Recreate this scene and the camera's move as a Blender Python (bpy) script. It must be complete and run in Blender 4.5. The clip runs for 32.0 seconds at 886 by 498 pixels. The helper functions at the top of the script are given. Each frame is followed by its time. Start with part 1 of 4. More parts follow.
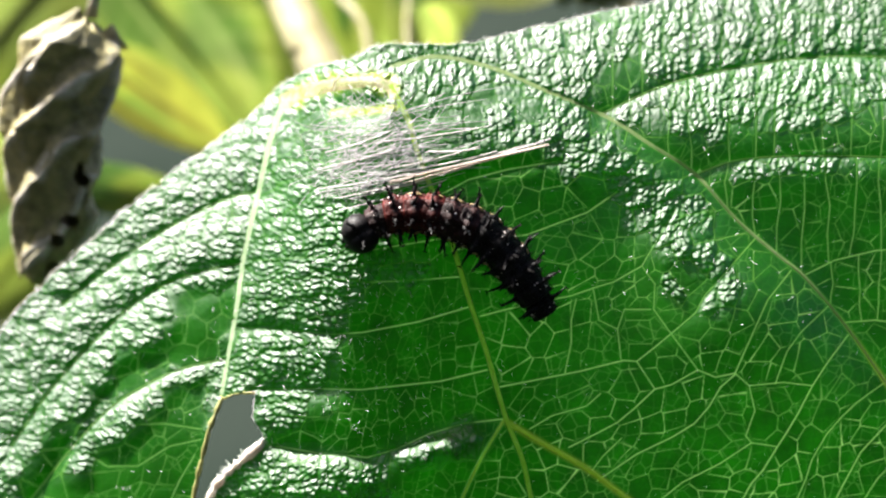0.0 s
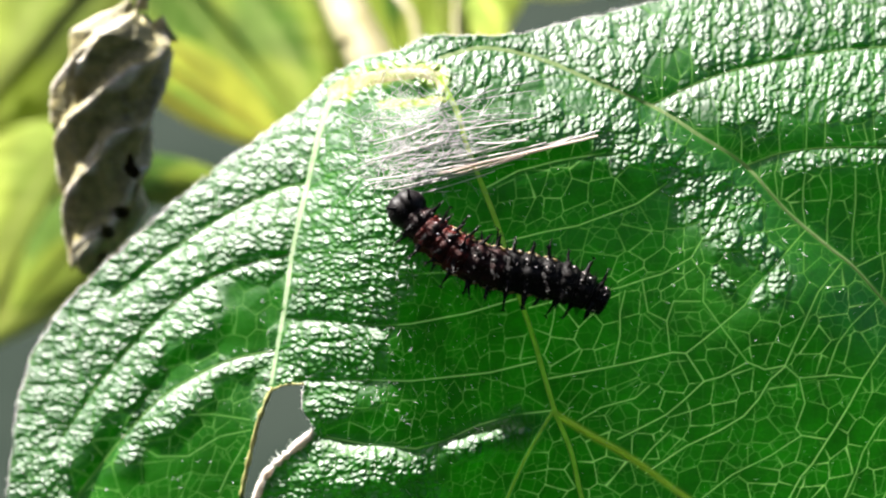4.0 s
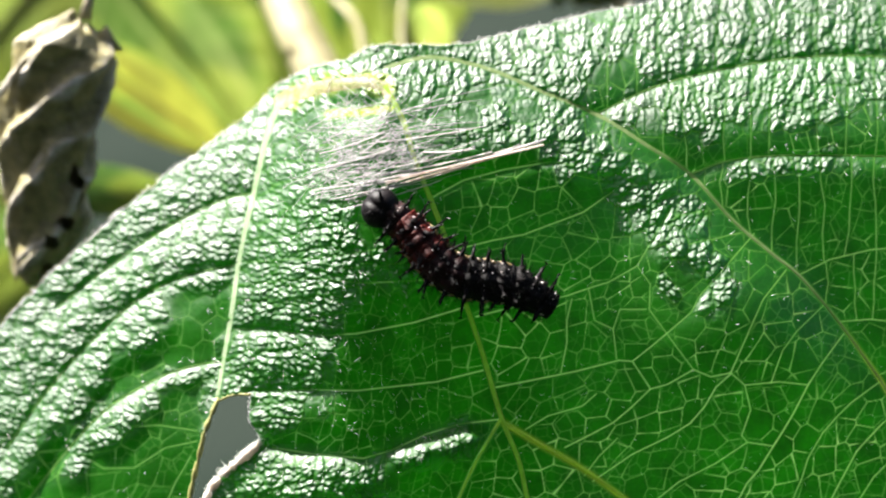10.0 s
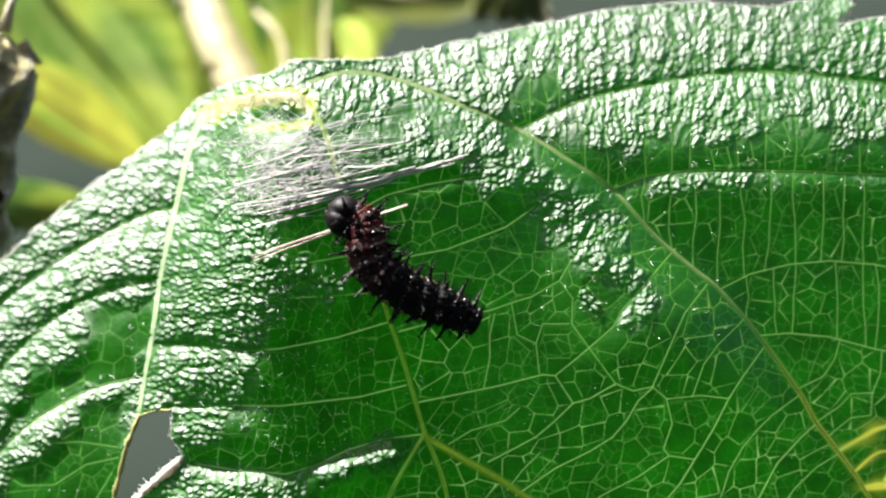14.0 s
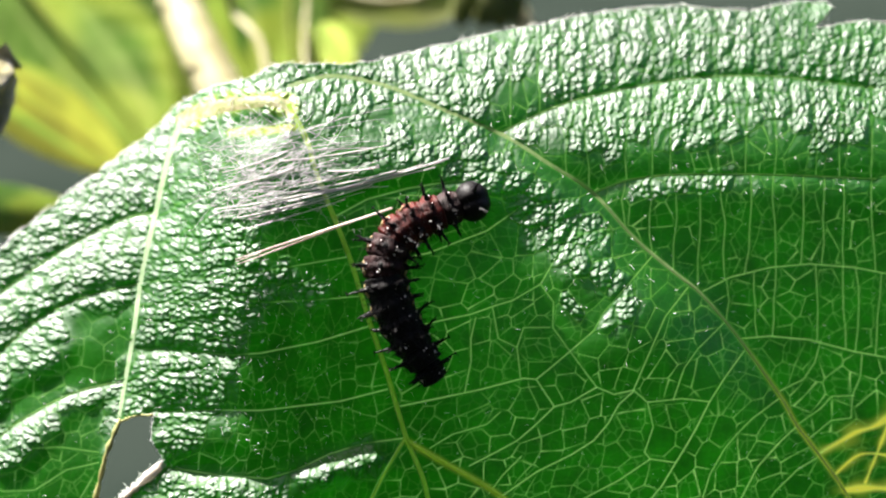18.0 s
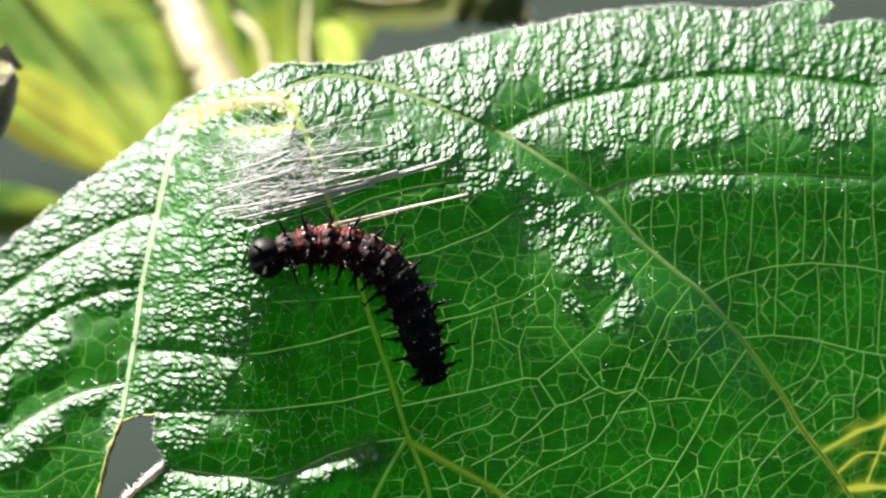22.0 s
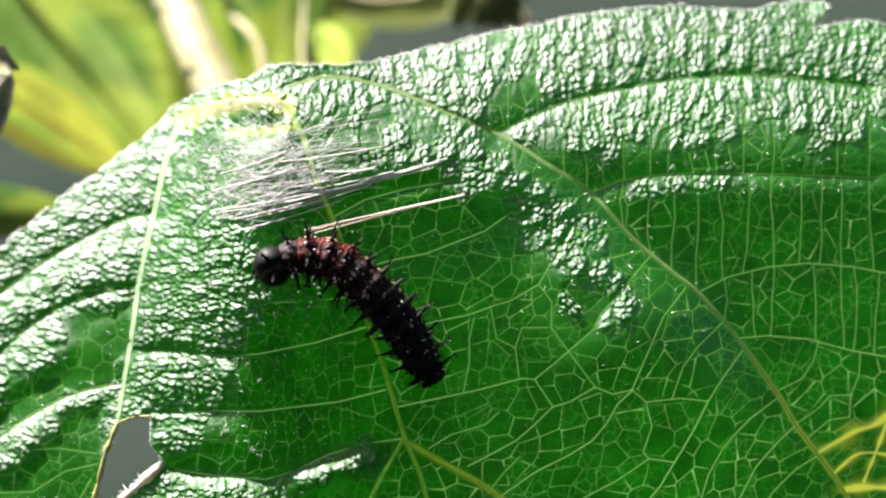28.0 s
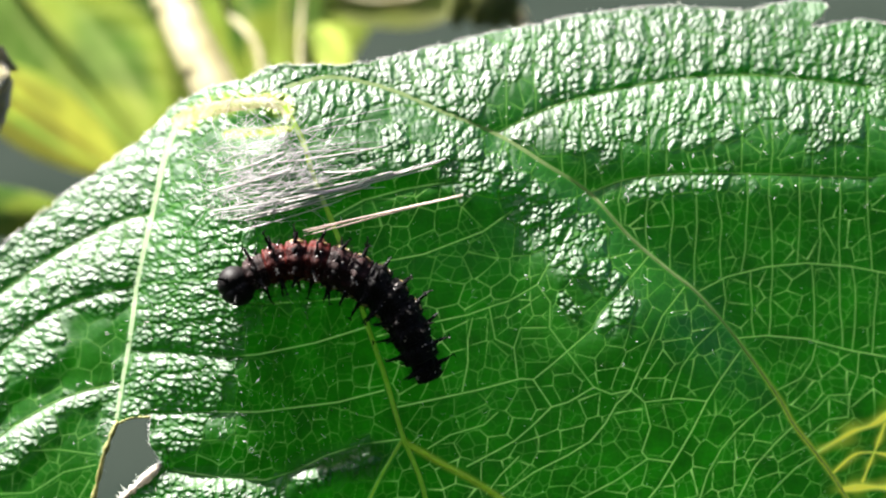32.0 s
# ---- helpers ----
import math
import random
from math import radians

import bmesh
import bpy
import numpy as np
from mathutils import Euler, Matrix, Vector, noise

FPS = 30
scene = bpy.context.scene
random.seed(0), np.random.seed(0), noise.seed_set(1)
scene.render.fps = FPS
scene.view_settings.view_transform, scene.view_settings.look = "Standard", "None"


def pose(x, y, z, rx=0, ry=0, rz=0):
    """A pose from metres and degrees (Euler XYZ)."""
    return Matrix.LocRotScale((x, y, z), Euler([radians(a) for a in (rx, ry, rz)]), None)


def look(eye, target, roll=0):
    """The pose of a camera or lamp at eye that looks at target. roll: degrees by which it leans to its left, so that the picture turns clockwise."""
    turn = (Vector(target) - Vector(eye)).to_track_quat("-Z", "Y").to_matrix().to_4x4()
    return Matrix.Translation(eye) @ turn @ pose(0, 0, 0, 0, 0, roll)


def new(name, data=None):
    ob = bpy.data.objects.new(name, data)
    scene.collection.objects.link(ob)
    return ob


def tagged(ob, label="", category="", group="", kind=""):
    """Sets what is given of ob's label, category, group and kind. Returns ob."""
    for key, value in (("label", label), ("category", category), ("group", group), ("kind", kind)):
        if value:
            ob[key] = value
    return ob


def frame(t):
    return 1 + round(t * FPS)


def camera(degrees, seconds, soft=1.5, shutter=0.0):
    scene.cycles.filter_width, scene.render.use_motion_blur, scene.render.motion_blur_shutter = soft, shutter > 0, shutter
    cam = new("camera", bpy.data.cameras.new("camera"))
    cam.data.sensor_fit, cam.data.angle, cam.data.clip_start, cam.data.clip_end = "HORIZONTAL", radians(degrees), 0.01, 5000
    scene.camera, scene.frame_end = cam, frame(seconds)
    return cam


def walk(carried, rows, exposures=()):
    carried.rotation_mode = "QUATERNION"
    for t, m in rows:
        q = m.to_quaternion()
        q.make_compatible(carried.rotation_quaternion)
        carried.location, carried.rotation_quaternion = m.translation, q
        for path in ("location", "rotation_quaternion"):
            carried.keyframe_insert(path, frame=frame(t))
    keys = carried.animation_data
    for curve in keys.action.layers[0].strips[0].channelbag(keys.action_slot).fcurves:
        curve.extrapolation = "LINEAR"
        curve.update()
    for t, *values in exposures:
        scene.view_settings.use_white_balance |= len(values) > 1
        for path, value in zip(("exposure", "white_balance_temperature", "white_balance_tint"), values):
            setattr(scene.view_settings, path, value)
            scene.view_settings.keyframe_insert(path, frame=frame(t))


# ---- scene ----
# Plan grid: pixels of the first view, taken as squares of 0.06 mm on a plane squarely facing the camera, x to the right
# and y downwards; the plan's middle is (784, 441).
# The leaf's space: x right, y up the blade, z out of its upper face, in metres.
UNIT = 0.06e-3
REACH = 0.1887           # from the lens to the leaf's plane
LEAF = pose(0, 0, 1.0, 65, 0, 0)
LENS = LEAF @ pose(0, 0, REACH)

# ---- camera ----
cam = camera(28.0, 32.0, soft=2.2)
cam.data.dof.use_dof = True
cam.data.dof.focus_distance = REACH
cam.data.dof.aperture_fstop = 17.0
# seconds, yaw, pitch, roll in degrees: a hand-held wobble about one spot
SWAY = [
    (0, 0.00, 0.00, -0.00),
    (0.5, 1.55, -0.11, -0.03),
    (1, 1.23, -0.14, -0.07),
    (1.5, 0.59, -0.16, -0.22),
    (2, 1.95, -0.41, 0.14),
    (2.5, 1.34, -0.25, 0.07),
    (4.5, 1.61, -0.28, 0.04),
    (5, 1.33, -0.19, 0.09),
    (5.5, -0.03, 0.08, -0.10),
    (6, 1.17, -0.28, -0.06),
    (6.5, 1.45, -0.28, 0.07),
    (7, 1.05, -0.16, -0.15),
    (7.5, 1.14, -0.21, 0.09),
    (8, 0.48, -0.08, -0.21),
    (8.5, -0.08, 0.10, -0.20),
    (9, 1.45, -0.33, 0.05),
    (9.5, -1.74, 0.38, -0.19),
    (10, -0.15, 0.02, -0.20),
    (10.5, -2.03, 0.51, -0.27),
    (11, -1.74, 0.24, 0.04),
    (11.5, -2.05, 0.32, -0.14),
    (12, -1.62, 0.19, -0.03),
    (12.5, -1.87, 0.35, -0.19),
    (13, -1.24, 0.12, -0.07),
    (13.5, -2.68, 0.51, -0.22),
    (15.5, -2.37, 0.36, -0.34),
    (16, -2.45, 0.44, -0.35),
    (16.5, -2.39, 0.41, -0.24),
    (17, -2.80, 0.44, -0.28),
    (17.5, -3.02, 0.48, -0.25),
    (18, -3.25, 0.61, -0.37),
    (18.5, -2.98, 0.50, -0.30),
    (19, -3.66, 0.64, -0.43),
    (19.5, -3.35, 0.61, -0.39),
    (20, -3.21, 0.56, -0.36),
    (20.5, -3.23, 0.57, -0.44),
    (21, -3.54, 0.61, -0.41),
    (21.5, -3.24, 0.57, -0.44),
    (22, -3.20, 0.60, -0.48),
    (22.5, -3.27, 0.64, -0.49),
    (23, -3.20, 0.56, -0.48),
    (23.5, -3.18, 0.60, -0.49),
    (24, -2.33, 0.41, -0.38),
    (24.5, -2.15, 0.41, -0.44),
    (26.5, -2.19, 0.46, -0.65),
    (27, -2.39, 0.53, -0.50),
    (27.5, -3.07, 0.63, -0.59),
    (28, -3.31, 0.62, -0.52),
    (28.5, -3.49, 0.67, -0.51),
    (29, -3.43, 0.65, -0.55),
    (29.5, -3.78, 0.69, -0.58),
    (30, -3.79, 0.68, -0.60),
    (30.5, -3.40, 0.61, -0.49),
    (31, -3.32, 0.61, -0.60),
    (31.5, -3.50, 0.62, -0.60),
    (32, -3.36, 0.63, -0.60),
]
walk(cam, [(t, LENS @ pose(0, 0, 0, 0, yaw, 0) @ pose(0, 0, 0, pitch, 0, 0) @ pose(0, 0, 0, 0, 0, roll)) for t, yaw, pitch, roll in SWAY],
     [(0, 2.7), (32, 2.7)])

# ---- light ----
SUN = (LEAF.to_3x3() @ Vector((-0.46, 0.87, -0.06))).normalized()
world = bpy.data.worlds.new("sky")
scene.world = world
world.use_nodes = True
sky = world.node_tree.nodes.new("ShaderNodeTexSky")
sky.sky_type, sky.sun_disc = "NISHITA", False
sky.air_density, sky.dust_density, sky.ozone_density = 0.6, 3.0, 0.3
sky.sun_elevation = math.asin(SUN.z)
sky.sun_rotation = math.atan2(SUN.x, SUN.y)
world.node_tree.nodes["Background"].inputs["Strength"].default_value = 0.052
world.node_tree.links.new(sky.outputs[0], world.node_tree.nodes["Background"].inputs["Color"])
lamp = bpy.data.lights.new("sun", "SUN")
lamp.energy, lamp.angle, lamp.color = 5.0, radians(0.5), (1.0, 0.96, 0.9)
new("sun", lamp).matrix_world = look(SUN * 5, (0, 0, 0))


# ---- materials ----
def material(name, build):
    """A node material; build(nodes, link, shader) sets it up on a Principled shader."""
    m = bpy.data.materials.new(name)
    m.use_nodes = True
    tree = m.node_tree
    build(tree.nodes, lambda a, b: tree.links.new(a, b), tree.nodes["Principled BSDF"])
    return m


def node(nodes, kind, values=None, **settings):
    n = nodes.new(kind)
    for key, value in settings.items():
        setattr(n, key, value)
    for key, value in (values or {}).items():
        n.inputs[key].default_value = value
    return n


def grain(nodes, link, scale, detail=4.0, rough=0.6):
    place = nodes.new("ShaderNodeTexCoord")
    n = node(nodes, "ShaderNodeTexNoise", {"Scale": scale, "Detail": detail, "Roughness": rough})
    link(place.outputs["Object"], n.inputs["Vector"])
    return n.outputs["Fac"]


def ramp(nodes, link, fac, stops):
    r = nodes.new("ShaderNodeValToRGB")
    link(fac, r.inputs[0])
    while len(r.color_ramp.elements) < len(stops):
        r.color_ramp.elements.new(0.5)
    for e, (at_, colour) in zip(r.color_ramp.elements, stops):
        e.position, e.color = at_, (*colour, 1)
    return r.outputs[0]


def blend(nodes, link, fac, a, b, mode="MIX"):
    m = node(nodes, "ShaderNodeMix", data_type="RGBA", blend_type=mode)
    for socket, value in ((m.inputs[0], fac), (m.inputs[6], a), (m.inputs[7], b)):
        if isinstance(value, (int, float)):
            socket.default_value = value
        elif isinstance(value, tuple):
            socket.default_value = (*value, 1)
        else:
            link(value, socket)
    return m.outputs[2]


def relief(nodes, link, shader, height, strength, distance):
    b = node(nodes, "ShaderNodeBump", {"Strength": strength, "Distance": distance})
    link(height, b.inputs["Height"])
    link(b.outputs[0], shader.inputs["Normal"])
    return b.outputs[0]


def leafy(name, dark, light, vein, through_colour, share, rough, scale, veins="vein", gloss=0.5, fuzz=0.0):
    """A leaf: two greens in patches, paler veins where the mesh says so, and light that comes through."""
    def build(nodes, link, s):
        patch = ramp(nodes, link, grain(nodes, link, scale, 3), [(0.35, dark), (0.68, light)])
        fine = grain(nodes, link, scale * 14, 4)
        colour = blend(nodes, link, 0.5, patch, ramp(nodes, link, fine, [(0.3, (0.55, 0.55, 0.55)), (0.7, (1, 1, 1))]), "MULTIPLY")
        glow = through_colour
        if veins:
            mark = node(nodes, "ShaderNodeAttribute", attribute_name=veins)
            colour = blend(nodes, link, mark.outputs["Fac"], colour, tuple(0.4 * c for c in vein))
            glow = blend(nodes, link, 0.9, through_colour, ramp(nodes, link, grain(nodes, link, scale * 5, 4), [(0.33, (0.5, 0.5, 0.5)), (0.66, (1, 1, 1))]), "MULTIPLY")
            glow = blend(nodes, link, mark.outputs["Fac"], glow, tuple(min(1, 1.4 * c) for c in vein))
            through_tone = node(nodes, "ShaderNodeAttribute", attribute_name="through_tone")
            glow = blend(nodes, link, 0.8, glow, ramp(nodes, link, through_tone.outputs["Fac"], [(0.0, (0.45, 0.5, 0.4)), (1.0, (1, 1, 1))]), "MULTIPLY")
            yellow_share = node(nodes, "ShaderNodeAttribute", attribute_name="yellowing")
            colour = blend(nodes, link, yellow_share.outputs["Fac"], colour, (0.70, 0.92, 0.08))
            glow = blend(nodes, link, yellow_share.outputs["Fac"], glow, (0.95, 0.95, 0.10))
        link(colour, s.inputs["Base Color"])
        s.inputs["Roughness"].default_value = 0.8
        s.inputs["Specular IOR Level"].default_value = 0.0
        s.inputs["Sheen Weight"].default_value = fuzz
        s.inputs["Sheen Roughness"].default_value = 0.35
        bumped = relief(nodes, link, s, grain(nodes, link, scale * 55, 4, 0.75), 0.5, 0.00022)
        if veins:
            pucker = node(nodes, "ShaderNodeAttribute", attribute_name="pucker")
            strength = node(nodes, "ShaderNodeMapRange", {"To Min": 0.06, "To Max": 0.22})
            link(pucker.outputs["Fac"], strength.inputs["Value"])
            link(strength.outputs[0], bumped.node.inputs["Strength"])
            wax_rough = node(nodes, "ShaderNodeMapRange", {"To Min": rough - 0.03, "To Max": rough + 0.05})
            link(pucker.outputs["Fac"], wax_rough.inputs["Value"])
        t = nodes.new("ShaderNodeBsdfTranslucent")
        if isinstance(glow, tuple):
            t.inputs[0].default_value = (*glow, 1)
        else:
            link(glow, t.inputs[0])
        mix = node(nodes, "ShaderNodeMixShader", {0: share})
        if veins:
            thin = node(nodes, "ShaderNodeMapRange", {"To Min": share, "To Max": min(1.0, share + 0.45)})
            link(mark.outputs["Fac"], thin.inputs["Value"])
            most = node(nodes, "ShaderNodeMath", operation="MAXIMUM")
            link(thin.outputs[0], most.inputs[0])
            link(yellow_share.outputs["Fac"], most.inputs[1])
            link(most.outputs[0], mix.inputs[0])
        link(s.outputs[0], mix.inputs[1])
        link(t.outputs[0], mix.inputs[2])
        # a waxy skin over both
        wax = node(nodes, "ShaderNodeBsdfAnisotropic", {"Roughness": rough}, distribution="BECKMANN")
        if veins:
            link(wax_rough.outputs[0], wax.inputs["Roughness"])
        edge_on = node(nodes, "ShaderNodeFresnel", {"IOR": 1.0 + 0.5 * gloss})
        link(bumped, wax.inputs["Normal"])
        link(bumped, edge_on.inputs["Normal"])
        skin = nodes.new("ShaderNodeMixShader")
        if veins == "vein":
            matte = node(nodes, "ShaderNodeAttribute", attribute_name="cutback")
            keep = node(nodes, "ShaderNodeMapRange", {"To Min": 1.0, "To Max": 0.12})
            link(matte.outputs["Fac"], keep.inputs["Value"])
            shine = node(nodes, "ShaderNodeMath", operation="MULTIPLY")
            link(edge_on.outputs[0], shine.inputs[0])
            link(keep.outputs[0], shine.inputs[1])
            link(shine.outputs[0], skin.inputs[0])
        else:
            link(edge_on.outputs[0], skin.inputs[0])
        link(mix.outputs[0], skin.inputs[1])
        link(wax.outputs[0], skin.inputs[2])
        link(skin.outputs[0], nodes["Material Output"].inputs[0])
    return material(name, build)


def plain(name, dark, light, rough, scale, bump=0.3, depth=0.0001, gloss=0.5, share=0.0, metal=0.0):
    """A rough natural surface in two tones, with grain; share lets some light through."""
    def build(nodes, link, s):
        colour = ramp(nodes, link, grain(nodes, link, scale, 5), [(0.32, dark), (0.68, light)])
        link(colour, s.inputs["Base Color"])
        s.inputs["Roughness"].default_value = rough
        s.inputs["Specular IOR Level"].default_value = gloss
        s.inputs["Metallic"].default_value = metal
        relief(nodes, link, s, grain(nodes, link, scale * 5, 4), bump, depth)
        if share:
            t = nodes.new("ShaderNodeBsdfTranslucent")
            link(colour, t.inputs[0])
            mix = node(nodes, "ShaderNodeMixShader", {0: share})
            link(s.outputs[0], mix.inputs[1])
            link(t.outputs[0], mix.inputs[2])
            link(mix.outputs[0], nodes["Material Output"].inputs[0])
    return material(name, build)


BLADE = leafy("green_blade", (0.008, 0.065, 0.003), (0.016, 0.11, 0.006), (0.40, 1.0, 0.19), (0.026, 0.50, 0.004), 0.5, 0.56, 60, gloss=1.4, fuzz=0.0)
VEIN = plain("pale_vein", (0.42, 0.62, 0.10), (0.54, 0.74, 0.16), 0.5, 900, 0.2, 0.00005, gloss=0.1, share=0.75)
PALE_VEIN = plain("whitish_vein", (0.24, 0.36, 0.18), (0.36, 0.46, 0.28), 0.5, 900, 0.3, 0.00005, gloss=0.2, share=0.5)
RIB = plain("dull_green_vein", (0.24, 0.34, 0.13), (0.33, 0.43, 0.19), 0.5, 900, 0.2, 0.00005, gloss=0.2, share=0.75)
SIDE_VEIN = plain("green_vein", (0.26, 0.44, 0.14), (0.35, 0.54, 0.21), 0.5, 900, 0.2, 0.00005, gloss=0.1, share=0.9)
FUZZ = plain("pale_fuzz", (0.62, 0.52, 0.42), (0.82, 0.74, 0.66), 0.7, 900, 0.8, share=0.4)
STALK = plain("pale_stalk", (0.18, 0.22, 0.05), (0.50, 0.42, 0.24), 0.5, 900, 0.9, share=0.5)
RIM = plain("torn_rim", (0.10, 0.11, 0.02), (0.28, 0.28, 0.08), 0.7, 700, 0.5, share=0.2)
HAIR = plain("white_hair", (0.6, 0.62, 0.55), (0.8, 0.8, 0.75), 0.35, 2000, 0.0, share=0.3)
SILK = plain("silk", (0.58, 0.55, 0.54), (0.74, 0.71, 0.70), 0.3, 3000, 0.1, 0.00002, gloss=0.8, share=0.45)
TAN_SILK = plain("tan_silk", (0.42, 0.33, 0.27), (0.66, 0.58, 0.52), 0.35, 2500, 0.3, 0.00003, gloss=0.6, share=0.35)
SILK_MAT = plain("matted_silk", (0.40, 0.39, 0.39), (0.56, 0.54, 0.54), 0.35, 3000, 0.1, 0.00002, gloss=0.5, share=0.3)


def dry_skin(nodes, link, s):
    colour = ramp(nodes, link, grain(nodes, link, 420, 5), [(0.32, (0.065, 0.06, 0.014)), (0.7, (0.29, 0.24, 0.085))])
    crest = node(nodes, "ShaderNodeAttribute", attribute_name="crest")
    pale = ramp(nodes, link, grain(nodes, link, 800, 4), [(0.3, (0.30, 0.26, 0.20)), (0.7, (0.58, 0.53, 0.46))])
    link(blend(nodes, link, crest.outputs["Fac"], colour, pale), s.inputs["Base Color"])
    s.inputs["Roughness"].default_value = 0.55
    relief(nodes, link, s, grain(nodes, link, 1500, 4), 0.9, 0.0004)


DRY = material("dry_leaf", dry_skin)
DRY_RIB = plain("dry_rib", (0.3, 0.25, 0.17), (0.48, 0.42, 0.32), 0.5, 400, 0.5, 0.0002)
FAR_LEAF = leafy("yellow_green_leaf", (0.035, 0.085, 0.012), (0.085, 0.12, 0.03), (0.26, 0.25, 0.11), (0.064, 0.118, 0.022), 0.6, 0.6, 22, gloss=0.35)
FAR_SUNLIT = leafy("sunlit_yellow_green_leaf", (0.08, 0.11, 0.015), (0.17, 0.17, 0.04), (0.46, 0.42, 0.20), (0.26, 0.34, 0.07), 0.6, 0.6, 22, gloss=0.35)
FAR_GREEN = leafy("mid_green_leaf", (0.022, 0.07, 0.011), (0.05, 0.10, 0.02), (0.19, 0.18, 0.08), (0.036, 0.088, 0.015), 0.6, 0.6, 22, gloss=0.35)
FAR_YELLOW = leafy("yellowing_leaf", (0.12, 0.12, 0.015), (0.22, 0.18, 0.03), (0.06, 0.16, 0.025), (0.18, 0.18, 0.03), 0.6, 0.6, 22, gloss=0.35)
FAR_VEIN = plain("cream_stem", (0.20, 0.175, 0.07), (0.36, 0.33, 0.20), 0.6, 160, 0.2, gloss=0.2, share=0.3)
BUD = plain("speckled_bud", (0.05, 0.075, 0.02), (0.30, 0.32, 0.12), 0.7, 300, 0.3, gloss=0.15, share=0.6)
CUTICLE = plain("black_cuticle", (0.0010, 0.0008, 0.0008), (0.0035, 0.002, 0.002), 0.5, 1600, 0.8, 0.00015, gloss=0.12)
RUST = plain("rust_cuticle", (0.002, 0.0008, 0.0008), (0.075, 0.006, 0.003), 0.5, 700, 0.8, 0.00015, gloss=0.12)
DARK_RUST = plain("dark_rust_cuticle", (0.0015, 0.0008, 0.0008), (0.022, 0.0035, 0.003), 0.55, 900, 0.8, 0.00015, gloss=0.15)
HORN = plain("black_horn", (0.0012, 0.0012, 0.0015), (0.006, 0.004, 0.004), 0.5, 1200, 0.6, 0.00006, gloss=0.12)
SPECK = plain("white_glint_dot", (0.5, 0.42, 0.40), (0.75, 0.66, 0.64), 0.25, 2000, 0.1, 0.00002)
CREAM = plain("cream_skin", (0.30, 0.22, 0.09), (0.55, 0.44, 0.22), 0.5, 900, 0.5, 0.00008, gloss=0.3, share=0.4)
GROUND = plain("grey_green_ground", (0.0105, 0.015, 0.0118), (0.0155, 0.020, 0.0165), 0.95, 3, 0.5, 0.01, gloss=0.0)


# ---- building helpers ----
def part(name, data, mat, parent, label=""):
    """Links a bmesh or a mesh as one object under a thing or a part."""
    if isinstance(data, bmesh.types.BMesh):
        me = bpy.data.meshes.new(name)
        data.to_mesh(me)
        data.free()
        data = me
    if mat and not data.materials:
        data.materials.append(mat)
    data.shade_smooth()
    ob = new(name, data)
    ob.parent = parent
    return tagged(ob, label)


def root(name, m, label, category, group="", kind=""):
    ob = new(name)
    ob.empty_display_size = 0.005
    ob.matrix_world = m
    return tagged(ob, label, category, group, kind)


def curve_through(points, steps=12):
    """A smooth line through the points (any dimension)."""
    p = np.array(points, float)
    p = np.vstack([2 * p[0] - p[1], p, 2 * p[-1] - p[-2]])
    out = []
    for i in range(len(p) - 3):
        a, b, c, d = p[i:i + 4]
        for s in np.linspace(0, 1, steps, endpoint=False):
            out.append(0.5 * (2 * b + (c - a) * s + (2 * a - 5 * b + 4 * c - d) * s ** 2 + (3 * b - a - 3 * c + d) * s ** 3))
    out.append(p[-2])
    return np.array(out)


def even(line, n):
    """The line cut into n points at even steps."""
    l = np.r_[0, np.cumsum(np.linalg.norm(np.diff(line, axis=0), axis=1))]
    f = np.linspace(0, l[-1], n)
    return np.stack([np.interp(f, l, line[:, k]) for k in range(line.shape[1])], 1)


def tube(bm, line, radii, sides=6, flat=1.0, up=(0, 0, 1)):
    """A tapering tube along a line, closed at its ends; flat squeezes it along up."""
    line = [Vector(p) for p in line]
    rings = []
    for i, p in enumerate(line):
        along = (line[min(i + 1, len(line) - 1)] - line[max(i - 1, 0)]).normalized()
        side = along.cross(Vector(up))
        side = side.normalized() if side.length > 1e-6 else along.orthogonal().normalized()
        top = side.cross(along).normalized()
        r = float(radii[i] if hasattr(radii, "__len__") else radii)
        rings.append([bm.verts.new(p + r * (math.cos(a) * side + flat * math.sin(a) * top))
                      for a in (2 * math.pi * k / sides for k in range(sides))])
    for a, b in zip(rings, rings[1:]):
        for k in range(sides):
            bm.faces.new((a[k], a[(k + 1) % sides], b[(k + 1) % sides], b[k]))
    bm.faces.new(rings[0][::-1])
    bm.faces.new(rings[-1])
    return bm


def sheet(name, rows_of_points):
    """A mesh from a grid of points (rows x columns x 3)."""
    g = np.asarray(rows_of_points, float)
    n, m = g.shape[:2]
    k = np.arange(n * m).reshape(n, m)
    quads = np.stack([k[:-1, :-1], k[1:, :-1], k[1:, 1:], k[:-1, 1:]], -1).reshape(-1, 4)
    me = bpy.data.meshes.new(name)
    me.from_pydata(g.reshape(-1, 3).tolist(), [], quads.tolist())
    me.update()
    return me


# ---- the leaf's form ----
def soft(x):
    return np.logaddexp(0, x)


